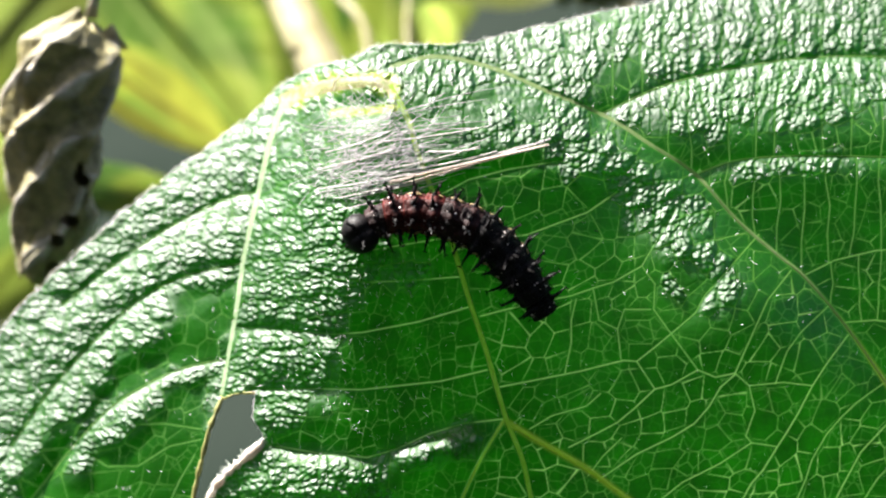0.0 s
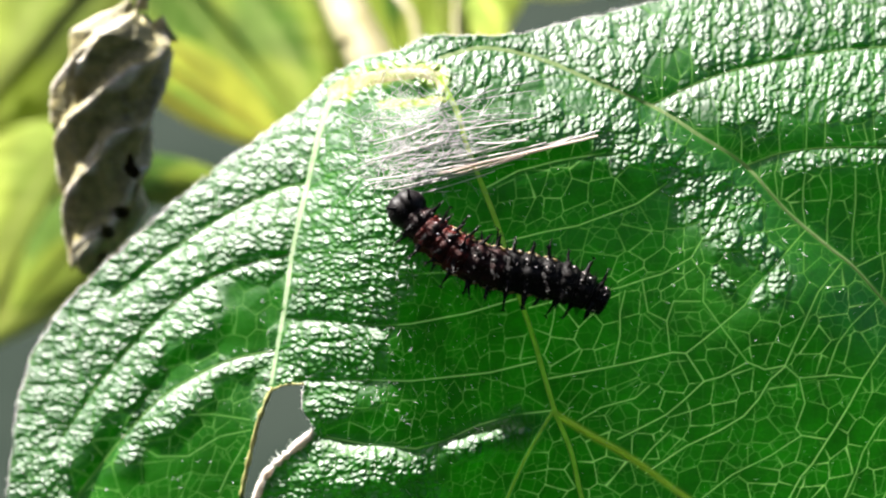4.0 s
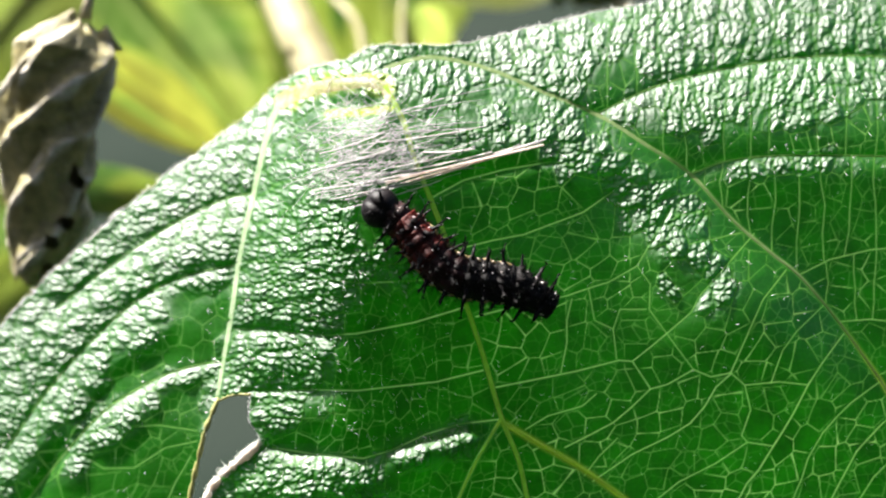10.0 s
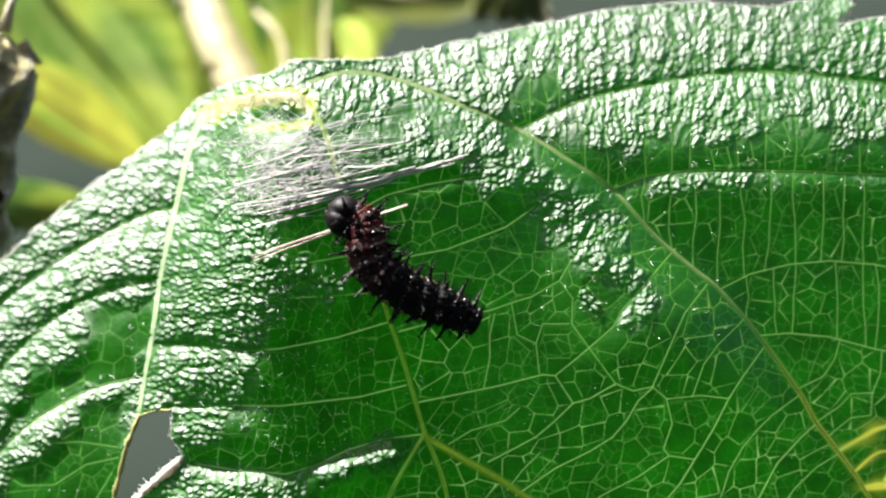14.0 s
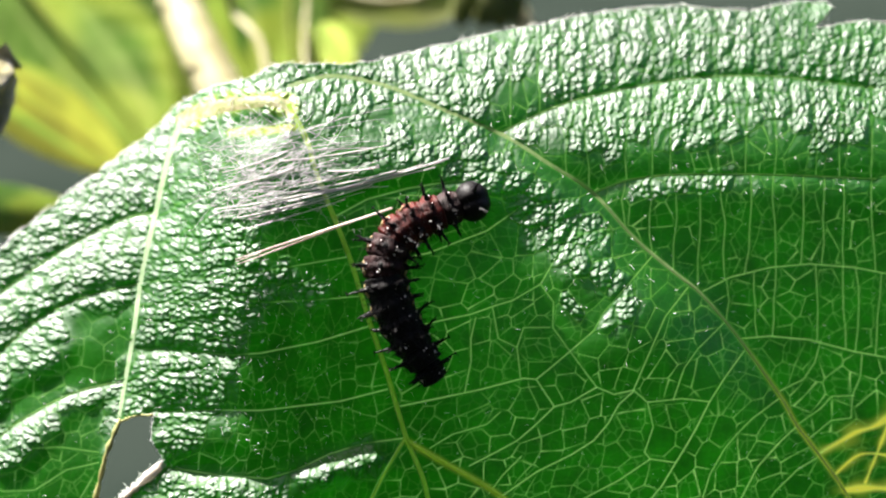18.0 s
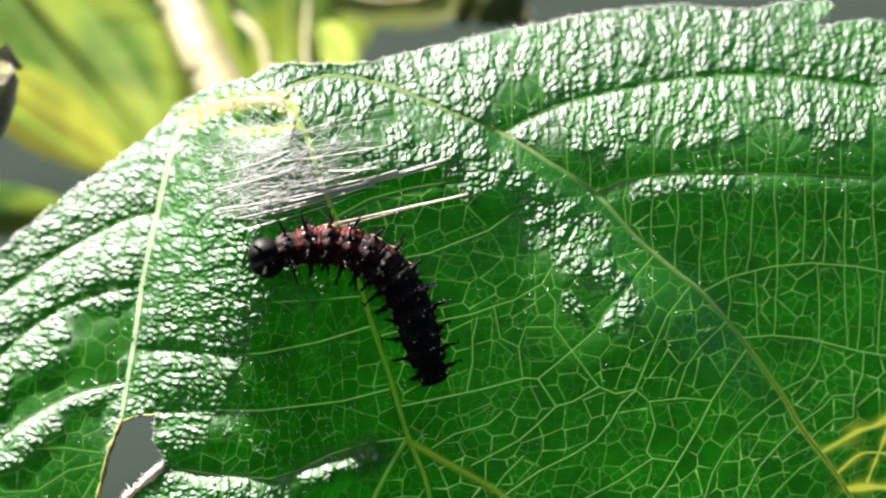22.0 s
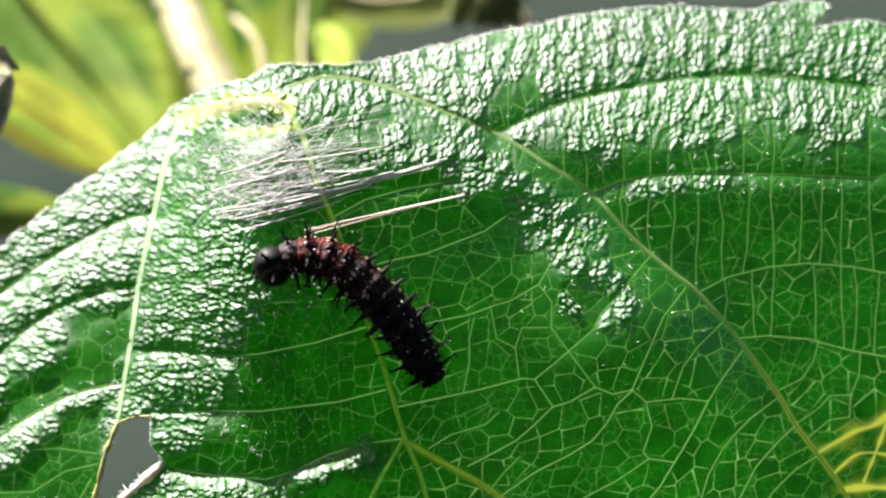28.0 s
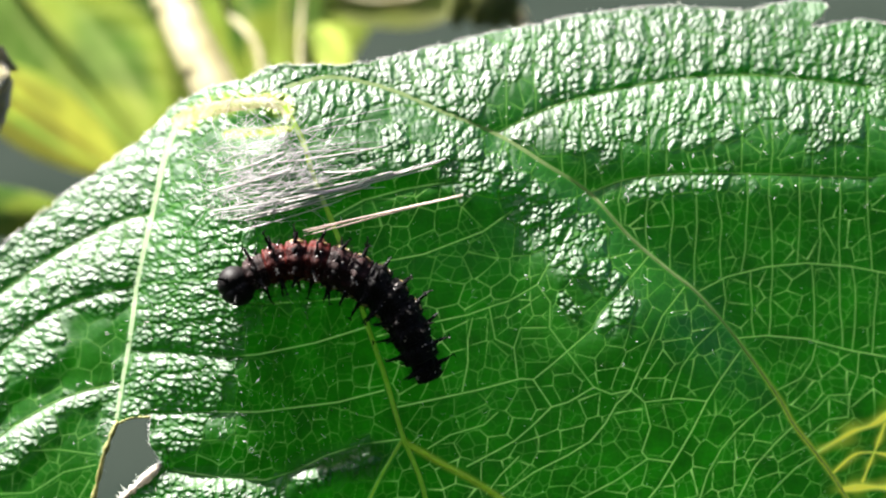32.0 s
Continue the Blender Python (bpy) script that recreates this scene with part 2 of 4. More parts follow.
def fall(x, y):
    """How far the blade lies behind its plane, in plan units: it bends back towards its top and its left side."""
    top = (0.12 / (1 + np.exp((980 - x) / 120)) + 0.0) * 140 * soft((760 - y) / 140) + (1 - 0.5 * np.exp(-((x - 630) / 170) ** 2)) * (0.64 * 50 * soft((265 + 0.02 * (x - 784) - y) / 55) + 0.35 * 40 * soft((130 - 0.10 * (x - 784) - y) / 40))
    left = 0.38 * 26 * soft((612 - x) / 26) + 0.23 * 150 * soft((830 - y) / 150) / (1 + np.exp((x - 545) / 50)) + 0.08 * 90 * soft((150 + 0.25 * (y - 441) - x) / 90) + 0.42 * 60 * soft((700 - 0.6 * x - 0.75 * y) / 60)
    low = 0.05 * 120 * soft((y - 800) / 120) + 0.16 * 150 * soft((x + 0.8 * y - 1950) / 150)
    return -(top + left + low)


def lift(x, y, z):
    """Plan units and a height in plan units, to metres in the leaf's space; scaled with height to keep its place in the
    first view.
    """
    k = UNIT * (1 - z * UNIT / REACH)
    return np.stack([(np.asarray(x) - 784) * k, (441 - np.asarray(y)) * k, np.asarray(z) * UNIT], -1)


def inside(x, y, poly):
    hit = np.zeros(np.shape(x), bool)
    for (x0, y0), (x1, y1) in zip(poly, np.roll(poly, -1, 0)):
        if y0 != y1:
            hit ^= ((y0 > y) != (y1 > y)) & (x < (x1 - x0) * (y - y0) / (y1 - y0) + x0)
    return hit


def gap(line, reach):
    """Distance from the points of the blade's grid to a line, within reach."""
    d = np.full((len(gy), len(gx)), 1e6)
    for (x0, y0), (x1, y1) in zip(line, line[1:]):
        i0, i1 = np.searchsorted(gx, (min(x0, x1) - reach, max(x0, x1) + reach))
        j0, j1 = np.searchsorted(gy, (min(y0, y1) - reach, max(y0, y1) + reach))
        if i1 > i0 and j1 > j0:
            px, py = (gx[i0:i1] - x0)[None, :], (gy[j0:j1] - y0)[:, None]
            s = np.clip((px * (x1 - x0) + py * (y1 - y0)) / ((x1 - x0) ** 2 + (y1 - y0) ** 2 + 1e-9), 0, 1)
            d[j0:j1, i0:i1] = np.minimum(d[j0:j1, i0:i1], np.hypot(px - s * (x1 - x0), py - s * (y1 - y0)))
    return d


def cells(x, y, size, seed):
    """Network of cells, in units of size: distance to the cell's border, a random number for each cell, and the way down and across from its middle."""
    rng = np.random.default_rng(seed)
    u, v = x / size, y / size
    i, j = np.floor(u).astype(int), np.floor(v).astype(int)
    i0, j0 = i.min() - 2, j.min() - 2
    jit = rng.random((i.max() - i0 + 3, j.max() - j0 + 3, 3))
    first, second = np.full(x.shape, 9.0), np.full(x.shape, 9.0)
    mark, below, across = np.zeros(x.shape), np.zeros(x.shape), np.zeros(x.shape)
    for a in (-2, -1, 0, 1, 2):
        for b in (-2, -1, 0, 1, 2):
            if abs(a) + abs(b) == 4:
                continue
            q = jit[i + a - i0, j + b - j0]
            d = np.hypot(i + a + 0.1 + 0.8 * q[..., 0] - u, j + b + 0.1 + 0.8 * q[..., 1] - v)
            nearer = d < first
            second = np.where(nearer, first, np.minimum(second, d))
            mark = np.where(nearer, q[..., 2], mark)
            below = np.where(nearer, v - (j + b + 0.1 + 0.8 * q[..., 1]), below)
            across = np.where(nearer, u - (i + a + 0.1 + 0.8 * q[..., 0]), across)
            first = np.where(nearer, d, first)
    return second - first, mark, below, across


# veins on the plan: kind, half width at the start and end, points from the stalk outwards
LINES = []


def vein(kind, a, b, *points):
    LINES.append((kind, a, b, np.array(points, float) if kind in ("thin", "flush") else curve_through(points, 8)))


vein("pale", 5.0, 3.0, (505, 172), (478, 250), (455, 350), (432, 450), (418, 550), (402, 640), (392, 698))
vein("main", 5.0, 4.5, (690, 150), (722, 212), (742, 280), (770, 350), (800, 430), (830, 530), (860, 620), (883, 700), (898, 748), (925, 815), (942, 890), (975, 1010), (990, 1150))
vein("ridge", 4.0, 2.6, (690, 118), (770, 100), (870, 120), (960, 158), (1070, 205), (1150, 255), (1230, 308), (1304, 389), (1375, 450), (1425, 491), (1494, 573), (1566, 675), (1596, 728), (1637, 782), (1682, 847), (1740, 960))
vein("main", 4.0, 3.0, (898, 748), (960, 785), (1030, 825), (1100, 875), (1200, 950), (1300, 1060))
vein("main", 2.6, 1.8, (893, 742), (850, 815), (815, 890), (790, 960))
# to the right of the ridge
vein("side", 2.6, 1.8, (1063, 202), (1170, 153), (1270, 127), (1375, 108), (1470, 100), (1575, 102), (1743, 122))
vein("side", 2.4, 1.8, (1233, 308), (1300, 285), (1400, 276), (1568, 278), (1743, 286))
vein("flush", 2.4, 1.8, (1427, 486), (1477, 461), (1549, 444), (1621, 438), (1703, 445), (1773, 459))
vein("flush", 2.4, 1.8, (1494, 571), (1547, 567), (1619, 574), (1701, 596), (1771, 609))
vein("yellow", 3.0, 2.4, (1637, 777), (1699, 743), (1746, 726), (1790, 685))
vein("yellow", 3.6, 2.8, (1682, 845), (1729, 842), (1800, 846))
vein("yellow", 1.6, 1.2, (1662, 818), (1699, 786), (1730, 779), (1780, 786))
vein("yellow", 1.6, 1.2, (1719, 831), (1745, 769), (1761, 728))
vein("thin", 1.8, 1.2, (1566, 665), (1608, 645), (1629, 615), (1640, 576))
vein("thin", 1.8, 1.2, (1596, 726), (1638, 698), (1659, 676), (1700, 675))
vein("thin", 1.8, 1.2, (1617, 751), (1658, 719), (1694, 715), (1697, 675), (1712, 640), (1715, 600))
# from the midrib to the left
vein("flush", 2.0, 1.4, (832, 543), (740, 570), (640, 589), (590, 592), (500, 584), (425, 580))
vein("flush", 2.0, 1.4, (862, 655), (780, 675), (640, 690), (540, 688), (470, 690))
vein("flush", 2.0, 1.4, (889, 742), (820, 750), (760, 768), (700, 796), (650, 810), (560, 802), (490, 790))
vein("thin", 1.5, 1.0, (815, 490), (740, 496), (650, 500), (560, 490), (430, 502))
vein("thin", 1.5, 1.0, (795, 420), (700, 436), (600, 452), (440, 462))
# between the midrib and the ridge
vein("flush", 2.0, 1.4, (800, 445), (880, 425), (935, 415), (1040, 376), (1092, 340))
vein("flush", 2.0, 1.4, (770, 350), (830, 318), (900, 300), (985, 286))
vein("flush", 2.0, 1.4, (850, 560), (900, 547), (959, 534), (1010, 524), (1060, 507), (1085, 500), (1136, 471), (1167, 418), (1195, 370))
vein("thin", 1.7, 1.2, (1136, 471), (1159, 503), (1157, 548), (1190, 594), (1235, 655))
vein("flush", 2.2, 1.4, (880, 686), (958, 671), (1028, 657), (1104, 638), (1127, 640), (1160, 614), (1190, 589), (1231, 554), (1247, 524), (1283, 484), (1343, 415))
vein("flush", 1.9, 1.4, (1127, 640), (1159, 689), (1189, 681), (1235, 655), (1266, 668), (1301, 661), (1332, 591), (1359, 531), (1400, 479))
vein("flush", 1.9, 1.3, (1007, 792), (1057, 767), (1093, 748), (1123, 723), (1159, 689))
vein("thin", 1.7, 1.2, (937, 760), (977, 736), (1038, 719), (1063, 697))
vein("flush", 1.9, 1.3, (1056, 852), (1127, 804), (1188, 775), (1229, 750), (1255, 720), (1275, 686), (1301, 663))
vein("flush", 1.9, 1.3, (1501, 593), (1464, 643), (1438, 683), (1412, 733), (1391, 768), (1376, 791), (1350, 833), (1329, 857), (1290, 930))
vein("flush", 1.9, 1.3, (1596, 728), (1565, 756), (1524, 800), (1492, 859), (1450, 940))
vein("thin", 1.7, 1.2, (1566, 677), (1515, 714), (1489, 739), (1463, 769), (1437, 814), (1426, 849), (1390, 930))
vein("thin", 1.7, 1.2, (1466, 542), (1419, 587), (1393, 622), (1372, 680))
vein("thin", 1.7, 1.2, (1301, 661), (1326, 683), (1336, 727), (1320, 772), (1330, 784), (1376, 791))
vein("thin", 1.7, 1.2, (1326, 683), (1387, 677), (1438, 683))
vein("thin", 1.7, 1.2, (1150, 900), (1208, 854), (1274, 821), (1330, 784))
vein("thin", 1.7, 1.2, (1637, 782), (1595, 807), (1554, 846), (1500, 930))
vein("thin", 1.5, 1.0, (1041, 842), (1067, 808), (1100, 776))
vein("thin", 1.5, 1.0, (1099, 636), (1093, 583), (1105, 548), (1152, 548))
vein("thin", 1.5, 1.0, (1093, 583), (1060, 567), (1050, 512))
vein("thin", 1.5, 1.0, (1020, 529), (1011, 567), (1011, 607), (1000, 660))
# the lobe on the left
vein("side", 2.2, 1.4, (425, 466), (340, 485), (260, 522), (180, 590), (90, 690), (20, 790))
vein("side", 2.4, 1.5, (398, 636), (330, 650), (270, 675), (195, 722), (130, 790), (50, 890))
vein("side", 2.0, 1.4, (455, 340), (400, 352), (300, 402), (200, 470), (110, 540))
vein("thin", 1.8, 1.2, (356, 778), (300, 790), (245, 825), (190, 826), (150, 800))
vein("thin", 1.8, 1.2, (356, 760), (290, 750), (240, 752))
vein("thin", 1.8, 1.2, (345, 805), (318, 850), (300, 890))
OUTLINE = [(-80, 900), (-66, 777), (-56, 717), (-31, 637), (30, 550), (100, 478), (190, 400), (300, 308), (400, 236), (470, 180), (508, 140),
           (560, 118), (630, 98), (682, 78), (760, 80), (850, 72), (950, 48), (1040, 26), (1150, 5), (1250, -14), (1375, -26), (1515, -18),
           (1600, -34), (1668, -26), (1638, 14), (1743, 2), (1850, 60), (1930, 300), (1940, 600), (1850, 900), (1600, 1120), (1200, 1260),
           (800, 1300), (400, 1250), (100, 1130)]
HOLE = [(394, 708), (420, 698), (450, 696), (447, 738), (466, 776), (440, 802), (404, 830), (378, 858), (362, 900), (344, 900), (352, 850), (362, 800), (374, 758)]


def ragged(points, amount, steps):
    """A closed outline with small teeth."""
    rng = random.Random(4)
    line = even(curve_through(points + points[:1], 8), steps)
    out = []
    for k, (x, y) in enumerate(line[:-1]):
        w = amount * (noise.noise((x * 0.03, y * 0.03, 2)) + 0.5 * rng.uniform(-1, 1))
        out.append((x + w, y + w))
    return np.array(out)


leaf = root("green_leaf", LEAF, "large glossy puckered green leaf with pale veins and a hole", "leaf")
EDGE = ragged(OUTLINE, 3.0, 420)
TEAR = ragged(HOLE, 2.0, 90)

gx = np.concatenate([np.arange(-110, -90, 8), np.arange(-90, 1800, 1.5), np.arange(1800, 1950, 9)])
gy = np.concatenate([np.arange(-45, 910, 1.5), np.arange(910, 1320, 9)])
PX, PY = np.meshgrid(gx, gy)
near_main = np.full(PX.shape, 1e6)
near_side = np.full(PX.shape, 1e6)
near_thin = np.full(PX.shape, 1e6)
for kind, a, b, line in LINES:
    target = near_main if kind in ("pale", "main", "ridge") else near_thin if kind == "thin" else near_side
    np.minimum(target, gap(line, 170), out=target)
near = np.minimum(near_main, near_side)

# rungs from vein to vein to the right of the ridge
ridge = LINES[2][3]
rng = random.Random(77)
near_rung = np.full(PX.shape, 1e6)
edge_side = curve_through([(1065, 40), (1240, 2), (1500, -8), (1740, 20)], 8)
stair = [edge_side] + [LINES[k][3] for k in (5, 6, 7, 8)]
for n_pair, (upper, lower) in enumerate(zip(stair, stair[1:])):
    count = int(np.hypot(*np.diff(upper, axis=0).T).sum() / (50 if n_pair < 2 else 40))
    high, low = even(upper, 200), lower[np.argsort(lower[:, 0])]
    for f in np.linspace(0.03, 0.98, count):
        f += rng.uniform(-0.3, 0.3) / count
        a = high[int(199 * min(1, max(0, f)))]
        x = a[0] + rng.uniform(-10, 10) - 4
        y = np.interp(x, low[:, 0], low[:, 1]) if x > low[0, 0] else np.interp(x, ridge[40:, 0], ridge[40:, 1])
        b = np.array([x, y])
        mid = 0.5 * (a + b) + (rng.uniform(-7, 7), rng.uniform(-8, 8))
        q1, q2 = 0.5 * (a + mid) + (rng.uniform(-4, 4), 0), 0.5 * (b + mid) + (rng.uniform(-4, 4), 0)
        np.minimum(near_rung, gap([a, q1, mid, q2, b], 60), out=near_rung)

# cells between the veins, finer ones inside them, and the pebbled skin
wob = 9 * np.sin(PX / 47 + PY / 61) + 7 * np.sin(PY / 39 - PX / 83)
CX, CY = np.interp(PX, [-200, 560, 640, 820, 900, 2000], [-200, 560, 690, 1000, 1090, 2190]) + 0.8 * wob, PY + 0.15 * (PX - 784) + 0.5 * wob
SIZE = 41.0
border, tone, below, across = cells(CX, CY, SIZE, 5)
border = 0.5 * SIZE * border
fine, tone3, _, _ = cells(PX + 0.9 * wob, PY - 0.6 * wob, 22, 12)
small, tone2, below2, across2 = cells(PX + 0.4 * wob + 2 * np.sin(PY / 9), PY + 0.4 * wob + 2 * np.sin(PX / 11), 11.5, 8)
tiny, tone4, _, _ = cells(PX - 0.3 * wob, PY + 0.5 * wob, 6.2, 31)
beyond = PX - np.interp(PY, ridge[40:, 1], ridge[40:, 0])
near_ridge = gap(ridge, 400)
flat_part = 1 / (1 + np.exp((640 - PX) / 30)) / (1 + np.exp((330 - PY) / 25))
quilt = (17 - 15 * flat_part) * (1 - np.exp(-near_main / 60)) + (17 - 15.5 * flat_part) * (1 - np.exp(-near_side / 38))
quilt += np.where(beyond < 0, 14 * (1 - np.exp(-np.minimum(near_ridge, 400) / 90)), 5 * (1 - np.exp(-near_ridge / 40))) * np.clip((PY - 90) / 150, 0, 1) * np.clip((680 - PY) / 220, 0.12, 1)
quilt += 18 * np.exp(-((PX - 690) / 130) ** 2 - ((PY - 145) / 60) ** 2)


# single swellings on the flat part, set where glare is seen from the camera: a line along each and its half width
SWELLS = ((((1000, 262), (1060, 290)), 36), (((1095, 285), (1150, 330), (1180, 370)), 42), (((1205, 330), (1250, 385)), 30), (((1100, 360), (1112, 375)), 18), (((1190, 415), (1225, 445), (1250, 475)), 31),
          (((1302, 498), (1272, 540)), 27), (((1180, 515), (1200, 520)), 14), (((700, 806), (760, 790), (822, 770)), 26), (((600, 470), (650, 475)), 30), (((690, 470), (740, 480)), 22))
quilt += (84 * np.exp(-((PX - 1325) ** 2 + (PY - 600) ** 2) / 178 ** 2) + 20 * np.exp(-((PX - 1200) ** 2 + (PY - 430) ** 2) / 80 ** 2)) / (1 + np.exp(np.clip(beyond + 20, -300, 300) / 30))
for line, tall, wide in (([(470, 862), (570, 868), (680, 856)], 15, 34), ([(480, 800), (560, 826), (640, 832)], 8, 22)):
    quilt += tall * np.exp(-(gap(curve_through(line, 6), 140) / wide) ** 2)
over_vein = PY - np.interp(PX, [650, 700, 760, 820, 889], [810, 796, 768, 750, 742])
quilt += 46 * np.exp(-(gap([(735, 812), (800, 792), (838, 780)], 140) / 34) ** 2) / (1 + np.exp(-np.clip(over_vein - 9, -200, 200) / 6))


# hollows on the left lobe and by the stalk, drawn where the blade looks dark
POCKETS = (((425, 492), (345, 505), (312, 530), (300, 590), (240, 628), (190, 665), (150, 745), (200, 712), (300, 655), (390, 632), (412, 560)),
           ((392, 656), (340, 668), (298, 700), (258, 752), (215, 785), (165, 800), (150, 850), (90, 860), (60, 920), (330, 920), (365, 760)),
           ((112, 765), (85, 800), (40, 890), (70, 890), (130, 790)),
           ((500, 768), (470, 785), (500, 800), (560, 806), (600, 790), (560, 760)), ((585, 172), (600, 205), (640, 215), (675, 200), (668, 172), (625, 162)))


# where the blade bulges up towards the light, laid out to match the glare in view
def patch(line, wide, feather=14):
    """1 within wide of a line, falling to 0 over feather on both sides of its border."""
    return np.clip(0.5 + (wide - gap(curve_through(line, 6), wide + 60)) / (2 * feather), 0, 1)


def pocket(points, feather=16):
    """1 inside a closed outline, 0 outside, with a soft border."""
    ring = curve_through(list(points) + [points[0]], 6)
    d = gap(ring, 60)
    s = np.clip(0.5 + np.where(inside(PX, PY, ring), d, -d) / (2 * feather), 0, 1)
    return s * s * (3 - 2 * s)


for dark in POCKETS:
    quilt -= 16 * pocket(dark, 30)
side_end = np.interp(PY, [0, 400, 440, 470, 500, 540, 560, 590, 660, 690, 715, 745, 775, 800, 830, 880, 950], [600, 600, 690, 650, 612, 625, 592, 606, 604, 590, 570, 545, 500, 590, 690, 700, 640])
side_end = side_end + 13 * np.sin(PY / 15 + 2 * np.sin(PY / 29))
bulge = np.clip(0.5 + (side_end - PX) / 34, 0, 1)
for dark in POCKETS:
    bulge = np.minimum(bulge, 1 - pocket(dark, 10))
crest = np.interp(PX, [560, 600, 640, 690, 750, 850, 970, 985, 1060], [520, 455, 385, 338, 306, 282, 254, 296, 300])
streaks = np.sin((PY + 0.22 * PX) / 6.4 + 1.6 * np.sin(PX / 55) + 2 * np.sin(PY / 31))
upper = np.clip(0.5 + (crest - PY) / 16, 0, 1) * np.where((PX > 560) & (PX < 960) & (PY > 150), 0.6 + 0.4 * streaks, 1)
bulge = np.maximum(bulge, np.where((PX > 560) & (beyond < 6), upper * np.clip((1075 - PX) / 30, 0, 1), 0))
for line, wide in SWELLS:
    bulge = np.maximum(bulge, patch(line, wide) * (beyond < -4))
fifth, sixth = LINES[5][3], LINES[6][3]
top_y = np.interp(PX, fifth[:, 0], fifth[:, 1])
low_y = np.where(PX > 1233, np.interp(PX, sixth[:, 0], sixth[:, 1]), np.interp(PX, ridge[40:, 0], ridge[40:, 1]))
share = (PY - top_y) / np.maximum(low_y - top_y, 20)
right_side = (beyond > -4) | (PY < 100)
bulge = np.maximum(bulge, right_side * (PX > 960) * np.where(share < 0, np.clip(1.5 + 0.25 * share, 0, 1), np.clip(1.42 - 1.4 * share, 0, 1)) * (share < 1))
bulge = np.maximum(bulge, patch(((1085, 212), (1165, 185)), 24))
under = PY - low_y
bulge = np.maximum(bulge, right_side * (PX > 1275) * (under > 0) * np.clip((np.interp(PX, [1270, 1310, 1420, 1560, 1800], [10, 48, 52, 34, 20]) - under) / 24, 0, 1) * np.interp(PX, [1420, 1560, 1800], [0.95, 0.6, 0.4]))
bulge = np.clip(bulge - 0.5 * np.exp(-((PX - 650) / 130) ** 4 - ((PY - 228) / 62) ** 4), 0, 1)
# each cell bulges as a whole
row = np.clip(np.searchsorted(gy, PY - below * SIZE), 0, len(gy) - 1)
col = np.clip(np.searchsorted(gx, PX - across * SIZE * np.where((PX > 600) & (PX < 860), 0.6, 1)), 0, len(gx) - 1)
bulge = 0.75 * np.clip(0.5 + (bulge[row, col] - 0.15 - 0.7 * tone) * 3, 0, 1) + 0.25 * bulge
bulge = np.clip(bulge * (0.75 + 0.5 * tone3), 0, 1)
pucker = bulge.copy()
for _ in range(2):
    pucker = 0.25 * (np.roll(pucker, 2, 0) + np.roll(pucker, -2, 0) + np.roll(pucker, 2, 1) + np.roll(pucker, -2, 1))
down_y, down_x = np.gradient(fall(PX, PY) + quilt, gy, gx)
lit = np.clip(bulge * 1.3, 0, 1)
short_y = lit * np.clip(0.95 - down_y, -0.3, 0.8) - (1 - lit) * np.clip(down_y - 0.25, 0, 0.35)
short_x = lit * np.clip(0.42 - down_x, -0.2, 0.6)
line_gap = np.minimum.reduce([near, near_rung, border, near_thin])
pillow = 1 - np.exp(-(line_gap / 8) ** 2)
furrow = 1 - np.exp(-(fine / 0.3) ** 2)
# part of the slope is the cell's own, the rest that of each pebble on it
tilt = 0.25 * SIZE * (short_y * below + short_x * across) * pillow 
tilt += (0.3 + 0.35 * tone2 + 0.24 * (PX < 690)) * 11.5 * lit * (short_y * below2 + short_x * across2) * (1 - np.exp(-(small / 0.22) ** 2))
pebble = 1 - (1 - np.clip(small / 0.8, 0, 1)) ** 2
grit = 1 - (1 - np.clip(tiny / 0.7, 0, 1)) ** 2
dome = (0.5 + 3.0 * bulge) * pillow + 1.6 * bulge * furrow + (0.22 + (1.4 + 1.7 * np.clip(down_y - 0.25, 0, 0.8)) * bulge) * pebble * (0.4 + 0.9 * tone2) + (0.03 + 0.6 * bulge) * grit * (0.4 + tone4)
cutback = 1 - 0.8 * np.exp(-(near / 6) ** 2)
HEIGHT = fall(PX, PY) + quilt - 22 + tilt + dome * cutback
# dull skin along the sunken veins; elsewhere gloss is cut to imitate shade
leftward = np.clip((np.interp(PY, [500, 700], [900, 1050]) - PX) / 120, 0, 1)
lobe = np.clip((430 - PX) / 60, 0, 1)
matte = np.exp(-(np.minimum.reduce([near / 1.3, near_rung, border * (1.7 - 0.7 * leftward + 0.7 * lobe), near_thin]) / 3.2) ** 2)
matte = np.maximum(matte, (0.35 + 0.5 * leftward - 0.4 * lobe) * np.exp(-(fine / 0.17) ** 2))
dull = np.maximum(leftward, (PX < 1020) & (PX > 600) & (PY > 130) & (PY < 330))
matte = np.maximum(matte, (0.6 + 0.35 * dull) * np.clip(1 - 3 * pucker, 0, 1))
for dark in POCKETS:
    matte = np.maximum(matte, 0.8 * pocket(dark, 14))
cell_line = np.exp(-(border / 0.75) ** 2) * np.interp(PX, [600, 680, 820, 900], [0.8, 0.5, 0.5, 1]) * (0.72 + 0.25 * np.sin(PX / 71 + PY / 43)) * (0.3 + 0.7 * np.clip((np.minimum.reduce([near, near_rung, near_thin]) - 4) / 6, 0, 1))
vein_mark = np.maximum.reduce([0.95 * np.exp(-(near_main / 3.0) ** 2), 0.92 * np.exp(-(near_side / 1.25) ** 2), 0.85 * np.exp(-(near_thin / 1.05) ** 2),
                               0.8 * np.exp(-(near_rung / 1.05) ** 2), cell_line, 0.3 * tone * np.interp(PX, [600, 680, 820, 900], [1, 0.4, 0.4, 1]) * np.exp(-(fine / 0.07) ** 2)])
vein_mark *= 1 - 0.75 * pucker
